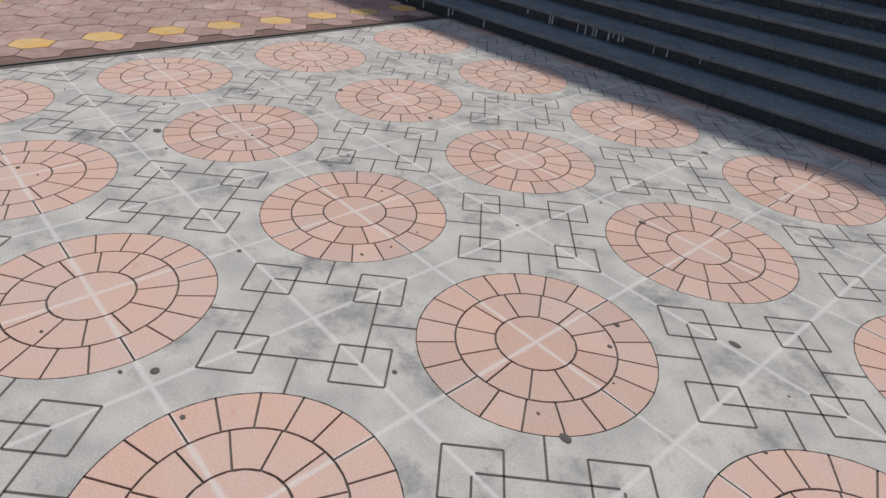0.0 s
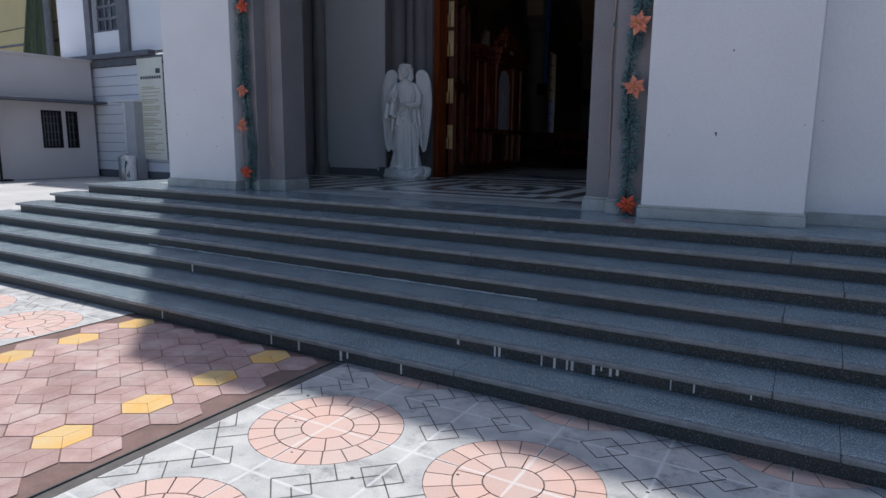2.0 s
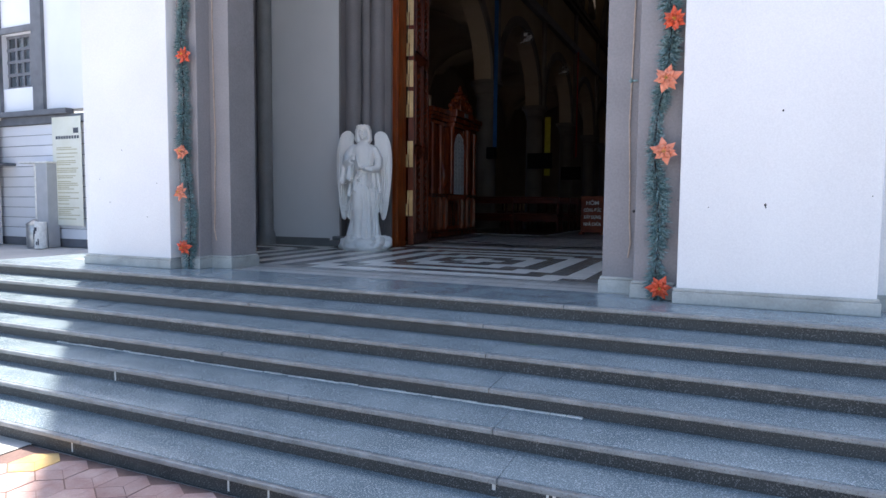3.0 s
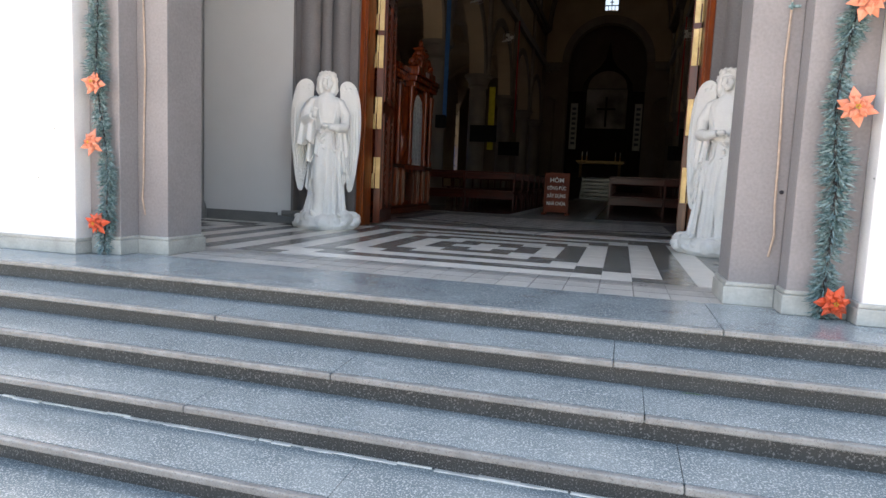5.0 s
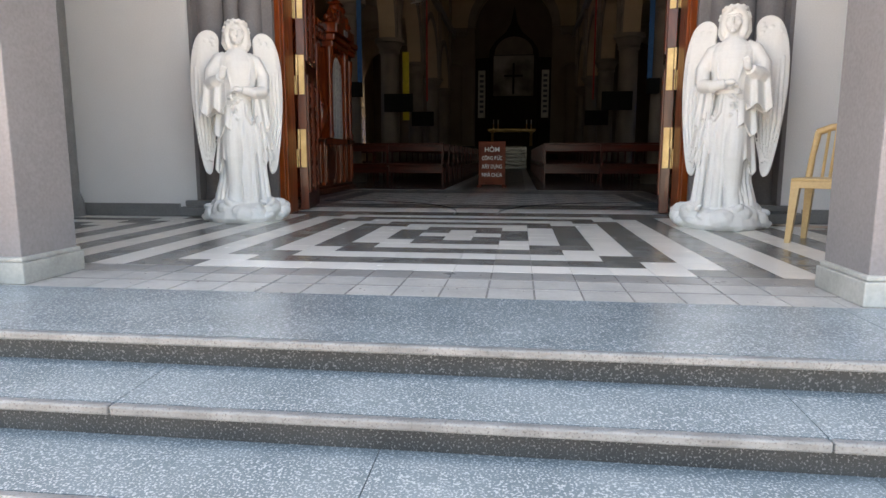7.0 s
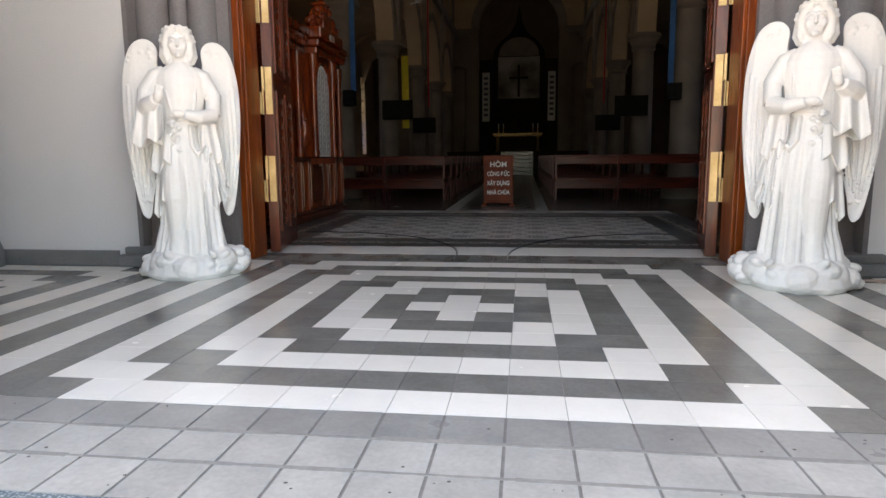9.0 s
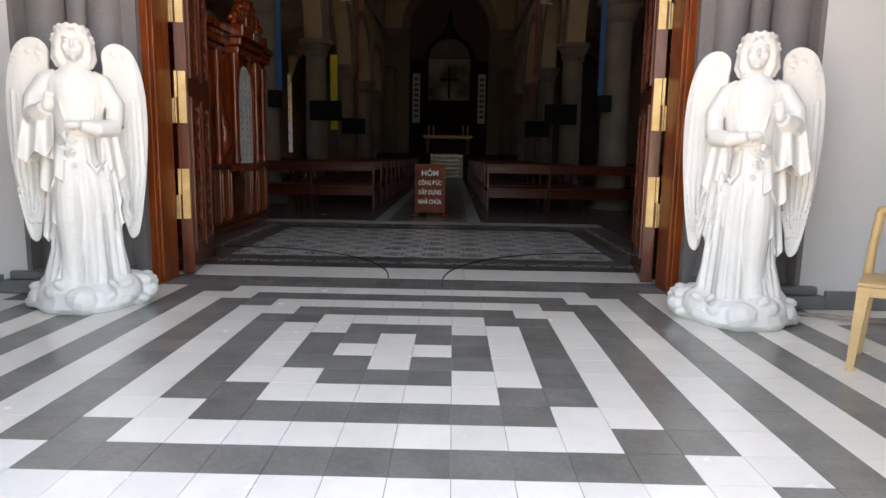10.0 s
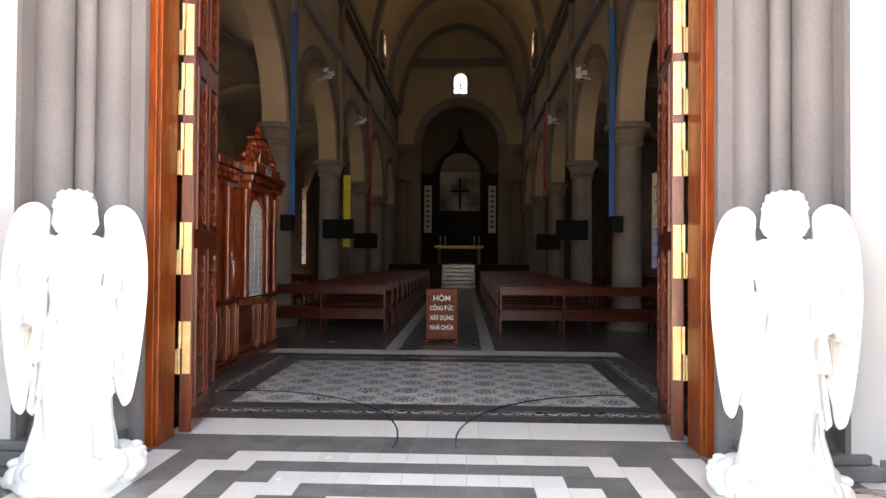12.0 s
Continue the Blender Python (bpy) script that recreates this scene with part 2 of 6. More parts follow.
M_CLOUD = mat("dim_clouded_painting", (0.3, 0.28, 0.26), 0.7, second=(0.1, 0.085, 0.075), scale=0.8, mix=0.6, bump=0.0, spec=0.2)
M_IRON = mat("dark_iron", (0.03, 0.03, 0.034), 0.5, 0.6, scale=8)
M_STEEL = mat("dull_steel", (0.45, 0.46, 0.47), 0.35, 0.8, scale=8)
M_CREAM = mat("cream_church_plaster", (0.36, 0.27, 0.175), 0.75, second=(0.29, 0.215, 0.14), scale=1.0, mix=0.4)
M_STONEGREY = mat("grey_church_stone", (0.165, 0.132, 0.108), 0.65, second=(0.12, 0.095, 0.078), scale=2.0, mix=0.4)
M_VAULT = mat("tan_vault_plaster", (0.46, 0.32, 0.17), 0.8, second=(0.38, 0.27, 0.14), scale=1.0, mix=0.4)
# Browner than M_CREAM: the gloom of the chancel end is put into its colour.
M_APSE = mat("shaded_brown_plaster", (0.15, 0.112, 0.082), 0.8, second=(0.115, 0.087, 0.065), scale=1.0, mix=0.4)
M_NAVE = mat("grey_polished_nave_tile", (0.085, 0.078, 0.072), 0.22, second=(0.07, 0.064, 0.058), scale=2, mix=0.3, bump=0.02, spots=(60, (0.13, 0.122, 0.115), 0.5, 0.7))
M_BLUE = mat("blue_banner_cloth", (0.01, 0.085, 0.24), 0.7, scale=8)
M_YEL = mat("yellow_banner_cloth", (0.55, 0.45, 0.03), 0.7, scale=8)
M_REDC = mat("red_banner_cloth", (0.45, 0.03, 0.03), 0.7, scale=8)
M_ANNEX = mat("grey_annex_paint", (0.66, 0.62, 0.62), 0.8, second=(0.6, 0.565, 0.565), scale=0.6, mix=0.4)
M_OCHRE = mat("yellow_ochre_wall", (0.5, 0.42, 0.22), 0.85, second=(0.44, 0.37, 0.2), scale=0.4, mix=0.5)
M_NET = mat("dark_green_net", (0.05, 0.075, 0.045), 0.9, second=(0.09, 0.11, 0.07), scale=0.8, mix=0.6, stretch=(6, 6, 0.6))
M_BLUEWALL = mat("pale_blue_grey_wall", (0.72, 0.735, 0.78), 0.8, second=(0.66, 0.675, 0.72), scale=0.7, mix=0.4)
M_TRIM = mat("slate_grey_trim", (0.14, 0.148, 0.172), 0.7, scale=3)
M_CABINET = mat("grey_enamel_paint", (0.45, 0.47, 0.5), 0.5, second=(0.38, 0.4, 0.43), scale=3, mix=0.4)
M_PAPER = mat("yellowed_banner_vinyl", (0.74, 0.74, 0.66), 0.6, second=(0.68, 0.68, 0.58), scale=2, mix=0.4)
M_INK = mat("faded_text", (0.5, 0.47, 0.3), 0.7, scale=10)
M_INK_D = mat("dark_text", (0.08, 0.09, 0.11), 0.7, scale=10)
M_SIGN = mat("matt_red_brown_wood", (0.22, 0.055, 0.028), 0.7, second=(0.14, 0.036, 0.02), scale=5, mix=0.6, spec=0.2)
M_LETTER = mat("white_letters", (0.8, 0.8, 0.78), 0.5, scale=10)
M_SIGNBLUE = mat("blue_notice", (0.03, 0.12, 0.4), 0.5, scale=6)
M_LIME = mat("white_mortar", (0.72, 0.72, 0.7), 0.9, second=(0.55, 0.55, 0.54), scale=20, bump=0.4)
M_GILT = mat("dim_gilded_wood", (0.26, 0.17, 0.06), 0.35, 0.5, second=(0.15, 0.09, 0.035), scale=9, mix=0.5)
M_BED = mat("carved_reredos_dark_wood", (0.022, 0.016, 0.013), 0.7, scale=5, spec=0.15)
M_GRASS = mat("grass_blade", (0.08, 0.16, 0.03), 0.7, scale=30)


def glass(name, tint, rough):
    m = bpy.data.materials.new(name)
    m.use_nodes = True
    b = m.node_tree.nodes["Principled BSDF"]
    b.inputs["Base Color"].default_value = (*tint, 1)
    b.inputs["Transmission Weight"].default_value = 1.0
    b.inputs["Roughness"].default_value = rough
    b.inputs["IOR"].default_value = 1.15
    return m


M_GLASS = glass("dim_window_glass", (0.75, 0.8, 0.85), 0.1)
M_MILK = glass("frosted_church_glass", (0.36, 0.38, 0.4), 0.35)
# Aisle glass tinted dark to cut the daylight that reaches the lower nave.
M_AISLE = glass("dimming_aisle_glass", (0.13, 0.135, 0.14), 0.35)
M_BLUEGLASS = glass("blue_church_glass", (0.04, 0.09, 0.35), 0.3)

# ---- ground, steps, porch ----
ground = whole("ground", boxes((-300, 300, -300, 300, -0.5, -0.014)), M_YARD, "pale dusty concrete yard around the church", "ground", "structure")

stairs = thing("stairs", "seven wide dark granite steps with worn pale edges", "stairs", kind="structure")
for k in range(7):
    xe = 4.9 + 0.3 * (6 - k)
    y0, y1 = NOSE[k], (NOSE[k + 1] if k < 6 else SLAB)
    z = R * (k + 1)
    yb = y1 + 0.06 if k < 6 else SLAB
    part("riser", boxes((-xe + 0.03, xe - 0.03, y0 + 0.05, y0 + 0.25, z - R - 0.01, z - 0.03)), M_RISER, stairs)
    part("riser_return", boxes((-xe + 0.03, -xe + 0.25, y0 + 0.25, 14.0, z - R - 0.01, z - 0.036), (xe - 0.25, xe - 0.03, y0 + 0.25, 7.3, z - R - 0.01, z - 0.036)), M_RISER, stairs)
    cuts = [-xe, -2.6, 1.75, xe] if k == 6 else [-xe, -3.0 + 0.21 * (k % 3), -0.55 + 0.27 * ((k * 2) % 5) - 0.2, 1.92 - 0.13 * k, 3.9 - 0.3 * (k % 2), xe]
    for a, b in zip(cuts, cuts[1:]):
        bm = boxes((a + 0.0015, b - 0.0015, y0 + 0.034, yb, z - 0.036, z))
        for v in bm.verts:
            if k < 6 and v.co.y > y1:
                v.co.z += FALL
        part("tread", bm, M_GRANITE, stairs)
        bm = bmesh.new()
        box(bm, a + 0.0015, b - 0.0015, y0, y0 + 0.034, z - 0.03, z + 0.0005, bevel=0.007)
        part("nosing", bm, M_NOSING, stairs, "worn pale rounded edge")
    if k < 6:
        part("side_tread", boxes((-xe, -xe + 0.36, yb, 14.0, z - 0.036, z), (xe - 0.36, xe, yb, 7.3, z - 0.036, z)), M_GRANITE, stairs)
part("porch_side_slab", boxes((-4.9, -4.3, SLAB, 14.0, P - 0.036, P), (4.3, 4.9, SLAB, 7.3, P - 0.036, P)), M_GRANITE, stairs)
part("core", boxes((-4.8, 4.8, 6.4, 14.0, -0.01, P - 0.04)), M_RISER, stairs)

# white mortar left along one riser, and drips down another
bm = bmesh.new()
rnd = random.Random(5)
x = -2.3
while x < 2.0:
    l = rnd.uniform(0.05, 0.16)
    w = rnd.uniform(0.006, 0.022)
    box(bm, x, x + l, NOSE[3] + 0.05 - w, NOSE[3] + 0.054, 0.374 + FALL, 0.374 + FALL + rnd.uniform(0.003, 0.009), bevel=0.0015)
    x += l * rnd.uniform(0.8, 1.1)
whole("mortar_residue", bm, M_LIME, "crumbled white mortar left along the foot of a granite step", "mortar", "stuff")
bm = bmesh.new()
for x in [1.0, 1.06, 1.75, 2.02, 2.05, 2.34, 2.42, 2.5, 2.53, 2.66, 2.71, 2.76, 2.8, 3.1, 3.22, 3.5]:
    h = rnd.uniform(0.03, 0.085)
    z1 = 0.25 - 0.04 if x > 1.2 else 0.125 - 0.035
    y = (NOSE[1] if x > 1.2 else NOSE[0]) + 0.0485
    box(bm, x, x + rnd.uniform(0.006, 0.02), y, y + 0.004, z1 - h, z1)
for x in (0.35, 0.62, 1.5, -0.9):
    box(bm, x, x + 0.012, NOSE[0] + 0.0485, NOSE[0] + 0.053, 0.01, 0.09)
box(bm, -1.26, -1.245, NOSE[2] + 0.0485, NOSE[2] + 0.053, 0.26, 0.34)
whole("drip_stain", bm, M_LIME, "white limewater drips down the dark granite risers", "stain", "stuff")

# little tuft of grass in a step joint
bm = bmesh.new()
for i in range(26):
    a, l = rnd.uniform(0, 6.28), rnd.uniform(0.02, 0.055)
    x, y = 1.62 + rnd.uniform(-0.03, 0.03), NOSE[5] + 0.045
    tube(bm, [(x, y, 0.635), (x + 0.4 * l * math.cos(a), y - 0.3 * l, 0.625 + 0.3 * l), (x + l * math.cos(a), y - 0.5 * l, 0.625 + 0.35 * l)], [0.0016, 0.0012, 0.0004], 4)
whole("grass_tuft", bm, M_GRASS, "small green grass tuft growing in a granite step joint", "grass")

# ---- facade ----
AX = -0.02
facade = thing("wall_front", "white rendered church front with grey stepped pilasters", "facade", kind="structure")
for s in (-1, 1):
    def sb(x0, x1, *rest, s=s):
        a, b = AX + s * x0, AX + s * x1
        return (min(a, b), max(a, b), *rest)
    pin = 2.41 if s < 0 else 2.465
    part("pier", boxes(sb(pin, 3.66, 6.73, 7.42, P, TOP), bevel=0.008), M_WHITE, facade, "white rendered pier")
    part("pier_base", boxes(sb(pin - 0.025, 3.68, 6.7, 7.0, P, P + 0.085), sb(pin - 0.02, 3.67, 6.712, 7.0, P + 0.085, P + 0.11), bevel=0.006), M_BASE, facade, "pale stone plinth strip")
    part("pilaster", boxes(sb(2.15, pin, 6.865, 7.42, P, 8.2), bevel=0.006), M_GREY, facade, "grey painted outer pilaster")
    part("pilaster", boxes(sb(1.89, 2.15, 7.035, 7.42, P, 8.2), bevel=0.006), M_GREY, facade, "grey painted inner pilaster")
    for x0, x1, y0 in ((2.13, pin - 0.025, 6.84), (1.865, 2.13, 7.01)):
        part("pilaster_base", boxes(sb(x0, x1, y0, 7.44, P, P + 0.105), bevel=0.006), M_BASE, facade)
        part("pilaster_base", boxes(sb(x0 + 0.009, x1, y0 + 0.009, 7.43, P + 0.105, P + 0.13), bevel=0.008), M_BASE, facade)
    part("corner_column", lathe(bmesh.new(), [(0.15, P), (0.15, P + 0.13), (0.13, P + 0.2), (0.115, P + 0.24), (0.115, 8.2)], (AX + s * 4.1, 10.24), 20), M_DARKGREY, facade, "dark corner column", smooth=True)
    if s < 0:
        part("side_wall", boxes(sb(4.25, 4.5, 7.42, 10.4, P, TOP)), M_GREY, facade, "grey porch side wall")
        part("inner_wall", boxes(sb(3.66, 4.25, 7.3, 7.42, P, TOP)), M_WHITE, facade)
        continue
    part("return_wall", boxes(sb(3.66, 4.26, 7.06, 7.6, P, TOP), bevel=0.006), M_WHITE, facade)
    part("return_base", boxes(sb(3.68, 4.28, 7.035, 7.2, P, P + 0.1), bevel=0.006), M_BASE, facade)
    part("tower_wall", boxes(sb(4.26, 6.2, 7.36, 11.0, 0.0, TOP)), M_WHITE, facade)
part("lintel", boxes((AX - 2.41, AX + 2.465, 6.9, 7.42, 8.2, TOP)), M_WHITE, facade)
part("roof", boxes((AX - 4.5, AX + 6.2, 7.42, 11.0, TOP - 0.3, TOP)), M_GREY, facade)
whole("ceiling_porch", boxes((AX - 4.25, AX + 4.26, 7.42, 10.4, 8.2, 8.4)), M_WHITE, "plain white porch ceiling", "ceiling", "structure")

# back wall of the porch with the deep portal
DX = 0.01
back = thing("wall_portal", "white wall with grey columned church portal", "wall", kind="structure")
for s in (-1, 1):
    def sb(x0, x1, *rest, s=s):
        a, b = DX + s * x0, DX + s * x1
        return (min(a, b), max(a, b), *rest)
    part("panel", boxes(sb(2.81, 4.52, 10.4, 11.1, P, TOP)), M_PANEL, back)
    part("skirting", boxes(sb(3.0, 4.22, 10.37, 10.42, P, P + 0.13), bevel=0.004), M_DARKGREY, back)
    part("jamb_block", boxes(sb(2.09, 2.81, 10.74, 11.15, P, 6.2)), M_COLUMN, back)
    part("jamb_edge", boxes(sb(2.775, 2.812, 10.392, 10.74, P, 6.2)), M_COLUMN, back)
    for x, y, r in ((2.7, 10.63, 0.13), (2.515, 10.74, 0.085), (2.315, 10.74, 0.12)):
        part("column", lathe(bmesh.new(), [(r * 1.15, P + 0.16), (r * 1.15, P + 0.21), (r, P + 0.24), (r, 6.2)], (DX + s * x, y), 24), M_COLUMN, back, smooth=True)
    part("pedestal", boxes(sb(2.17, 2.985, 10.33, 10.74, P, P + 0.1), sb(2.19, 2.93, 10.355, 10.74, P + 0.101, P + 0.165), bevel=0.015), M_DARKGREY, back)
part("head", boxes((-2.84, 2.84, 10.45, 11.15, 6.2, TOP)), M_WHITE, back)

# ---- the great door ----
for s, nm in ((-1, "door_1"), (1, "door_2")):
    door = thing(nm, "open carved varnished wooden church door with brass hinges", "door", kind="structure")
    def sb(x0, x1, *rest, s=s):
        a, b = DX + s * x0, DX + s * x1
        return (min(a, b), max(a, b), *rest)
    def sl(x0, x1, *rest, s=s):
        return (min(s * x0, s * x1), max(s * x0, s * x1), *rest)
    fr = part("door_frame", boxes(sb(2.005, 2.09, 10.83, 11.1, P, 6.2), sb(2.03, 2.095, 10.80, 10.83, P, 6.2), bevel=0.008), M_WOOD, door, "orange varnished door frame")
    leaf = part("door_leaf", boxes(sl(-0.1, -0.005, 0, 0.96, P + 0.015, 5.9), bevel=0.006), M_WOOD_D, door, "dark red carved door leaf")
    leaf.matrix_basis = pose(DX + s * 2.003, 11.16, 0, 0, 0, s * -11)
    for z0, z1 in ((P + 0.2, P + 1.5), (P + 1.65, P + 3.0), (P + 3.15, P + 4.8)):
        for y0 in (0.08, 0.52):
            bm = boxes(sl(-0.115, -0.098, y0, y0 + 0.05, z0, z1), sl(-0.115, -0.098, y0 + 0.31, y0 + 0.36, z0, z1), sl(-0.115, -0.098, y0 + 0.05, y0 + 0.31, z0, z0 + 0.06), sl(-0.115, -0.098, y0 + 0.05, y0 + 0.31, z1 - 0.06, z1), bevel=0.004)
            part("panel_moulding", bm, M_WOOD_D, leaf)
            bm = bmesh.new()
            for i in range(int((z1 - z0 - 0.2) / 0.1)):
                for j in range(3):
                    blob(bm, (-s * 0.1, y0 + 0.1 + 0.08 * j, z0 + 0.14 + 0.1 * i + 0.025 * math.sin(j * 2 + i)), (0.014, 0.034, 0.04), 0.0, 8)
            part("carving", bm, M_WOOD_D, leaf, "carved scrollwork", smooth=True)
    for z0 in (1.36, 2.155, 2.955, 3.44, 3.925, 4.41):
        part("hinge", boxes(sl(-0.088, -0.026, -0.01, -0.001, z0, z0 + 0.42), bevel=0.003), M_BRASS, leaf, "tall brass hinge plate")
        part("hinge_pin", tube(bmesh.new(), [(-s * 0.004, -0.012, z0), (-s * 0.004, -0.012, z0 + 0.42)], 0.011, 10), M_BRASS, leaf, smooth=True)
        part("hinge_knuckle", boxes(sl(-0.024, 0.004, -0.022, -0.002, z0 + 0.205, z0 + 0.42), bevel=0.006), M_BRASS, leaf)
        part("hinge_plate", boxes(sl(0.006, 0.036, -0.016, -0.006, z0, z0 + 0.2), bevel=0.004), M_BRASS, leaf)

# ---- nave ----
NX, COLS = 3.62, (14.2, 19.2, 24.2, 29.2, 34.2, 38.6)
floor = whole("floor", boxes((-8.2, 8.2, 11.1, 47, P - 0.3, P - 0.004)), M_NAVE, "polished grey tiled church floor", "floor", "structure")
for s, nm in ((-1, "wall_west"), (1, "wall_east")):
    w = thing(nm, "plain plastered church aisle wall with slit windows", "wall", kind="structure")
    x0, x1 = sorted((s * 8.0, s * 8.5))
    ys = [11.1]
    for y in (16.7, 24.4, 31.95, 38.3):
        ys += [y - 0.4, y + 0.4]
    ys.append(47)
    for a, b in zip(ys[::2], ys[1::2]):
        part("panel", boxes((x0, x1, a, b, 0, 8.0)), M_CREAM, w)
    for y in (16.7, 24.4, 31.95, 38.3):
        part("panel", boxes((x0, x1, y - 0.4, y + 0.4, 0, 1.95), (x0, x1, y - 0.4, y + 0.4, 5.85, 8.0)), M_CREAM, w)
        win = part("window", boxes((s * 8.2 - 0.01, s * 8.2 + 0.01, y - 0.4, y + 0.4, 1.95, 3.55)), M_BLUEGLASS, w, "blue glass pane")
        win.visible_shadow = False
        win = part("window", boxes((s * 8.2 - 0.01, s * 8.2 + 0.01, y - 0.4, y + 0.4, 3.55, 5.85)), M_AISLE, w, "frosted glass pane")
        win.visible_shadow = False
        part("window_bar", boxes(*[(s * 8.12 - 0.015, s * 8.12 + 0.015, y - 0.4, y + 0.4, z - 0.02, z + 0.02) for z in (2.4, 2.95, 3.55, 4.1, 4.7, 5.3)]), M_IRON, w)
for nm, s in (("ceiling_aisle_west", -1), ("ceiling_aisle_east", 1)):
    bm = bmesh.new()
    for y0, y1 in zip((11.1,) + COLS[:-1], COLS):
        rows = []
        for i in range(9):
            y = y0 + (y1 - y0) * i / 8
            row = []
            for j in range(9):
                u, v = i / 4 - 1, j / 4 - 1
                x = s * (NX + 4.6 * j / 8)
                row.append(bm.verts.new((x, y, 5.3 + 2.2 * max(math.sqrt(max(1 - u * u, 0)), math.sqrt(max(1 - v * v, 0))))))
            rows.append(row)
        for a, b in zip(rows, rows[1:]):
            for j in range(8):
                bm.faces.new((a[j], a[j + 1], b[j + 1], b[j]))
    ob = whole(nm, bm, M_CREAM, "cream groin vault over the church aisle", "ceiling", "structure", smooth=True)
    md = ob.modifiers.new("thick", "SOLIDIFY")
    md.thickness = 0.15

for s, nm in ((-1, "wall_arcade_west"), (1, "wall_arcade_east")):
    w = thing(nm, "cream arcade wall on grey round columns", "arcade", kind="structure")
    for y0, y1 in zip((9.2 + 1.9,) + COLS[:-1], COLS):
        cy, a = (y0 + y1) / 2, (y1 - y0) / 2 - 0.34
        n, top, spring = 20, 9.9, 5.05
        pts = [(cy - (y1 - y0) / 2, spring)] + [(cy - a * math.cos(math.pi * i / n), spring + a * math.sin(math.pi * i / n)) for i in range(n + 1)] + [(cy + (y1 - y0) / 2, spring)]
        bm = bmesh.new()
        cols = []
        for y, z in pts:
            cols.append([bm.verts.new((s * NX - 0.25, y, z)), bm.verts.new((s * NX + 0.25, y, z)), bm.verts.new((s * NX + 0.25, y, top)), bm.verts.new((s * NX - 0.25, y, top))])
        for p, q in zip(cols, cols[1:]):
            for i in range(4):
                bm.faces.new((p[i], p[(i + 1) % 4], q[(i + 1) % 4], q[i]))
        part("arch_wall", bm, M_CREAM, w)
        bm = bmesh.new()
        rr = []
        for i in range(n + 1):
            t = math.pi * i / n
            rr.append(ring(bm, [(s * (NX - dx), cy - (a + da) * math.cos(t), spring + (a + da) * math.sin(t)) for dx, da in ((0.25, -0.02), (0.31, -0.02), (0.31, 0.26), (0.25, 0.26))]))
        skin(bm, rr)
        part("archivolt", bm, M_STONEGREY, w)
    for y in COLS:
        col = lathe(bmesh.new(), [(0.42, P), (0.42, P + 0.3), (0.36, P + 0.36), (0.3, P + 0.45), (0.28, 4.6), (0.33, 4.66), (0.31, 4.72), (0.4, 4.92), (0.46, 4.95), (0.46, 5.06)], (s * NX, y), 20)
        part("column", col, M_STONEGREY, w, "grey round column with moulded capital", smooth=True)
        part("wall_shaft", lathe(bmesh.new(), [(0.1, 5.06), (0.1, 9.6), (0.16, 9.75)], (s * (NX - 0.3), y), 12), M_STONEGREY, w, smooth=True)
    part("cornice", boxes((s * NX - 0.45, s * NX + 0.45, 11.1, COLS[-1], 9.6, 9.75), (s * NX - 0.55, s * NX + 0.55, 11.1, COLS[-1], 9.75, 9.95)), M_STONEGREY, w)
bm = bmesh.new()
rows = []
for y, w, h in ((11.1, 3.3, 4.6), (20, 3.3, 4.6), (38.7, 3.3, 4.6), (38.72, 3.95, 5.2), (41, 3.95, 5.2)):
    rows.append([bm.verts.new((w * math.cos(math.pi * i / 24), y, 9.9 + h * math.sin(math.pi * i / 24))) for i in range(25)])
skin(bm, rows, close=False, caps=False)
nave_top = whole("ceiling_nave", bm, M_VAULT, "tan plaster barrel vault over the nave", "ceiling", "structure", smooth=True)
md = nave_top.modifiers.new("thick", "SOLIDIFY")
md.thickness, md.offset = 0.25, 0
for y in COLS[1:]:
    bm = bmesh.new()
    rr = []
    for i in range(25):
        t = math.pi * i / 24
        rr.append(ring(bm, [((3.3 + d) * math.cos(t), y + e, 9.9 + (4.6 + d) * math.sin(t)) for d, e in ((-0.28, -0.25), (-0.28, 0.25), (-0.05, 0.25), (-0.05, -0.25))]))
    skin(bm, rr)
    part("rib", bm, M_STONEGREY, nave_top, "grey transverse rib")

part("vault_step", boxes((-5, -3.2, 38.5, 38.9, 9.96, 15.6), (3.2, 5, 38.5, 38.9, 9.96, 15.6)), M_STONEGREY, nave_top)
# chancel wall, apse, sanctuary
chancel = thing("wall_chancel", "cream chancel wall with tall round arch", "wall", kind="structure")
bm = bmesh.new()
cols, n, a, spring = [], 24, 2.15, 8.6
pts = [(-8.2, spring), (-a, spring)] + [(-a * math.cos(math.pi * i / n), spring + a * math.sin(math.pi * i / n)) for i in range(1, n)] + [(a, spring), (8.2, spring)]
for x, z in pts:
    cols.append([bm.verts.new((x, 40.8, z)), bm.verts.new((x, 41.4, z)), bm.verts.new((x, 41.4, 11.4)), bm.verts.new((x, 40.8, 11.4))])
for p, q in zip(cols, cols[1:]):
    for i in range(4):
        bm.faces.new((p[i], p[(i + 1) % 4], q[(i + 1) % 4], q[i]))
part("arch_wall", bm, M_CREAM, chancel)
for s in (-1, 1):
    part("crossing_wall", boxes((s * 4.05 - 0.22, s * 4.05 + 0.22, 38.6, 40.8, 7.9, 10.6)), M_CREAM, chancel)
    part("crossing_pier", boxes((s * 3.62 - 0.25, s * 3.62 + 0.25, 38.62, 39.1, P, 10.0)), M_STONEGREY, chancel)
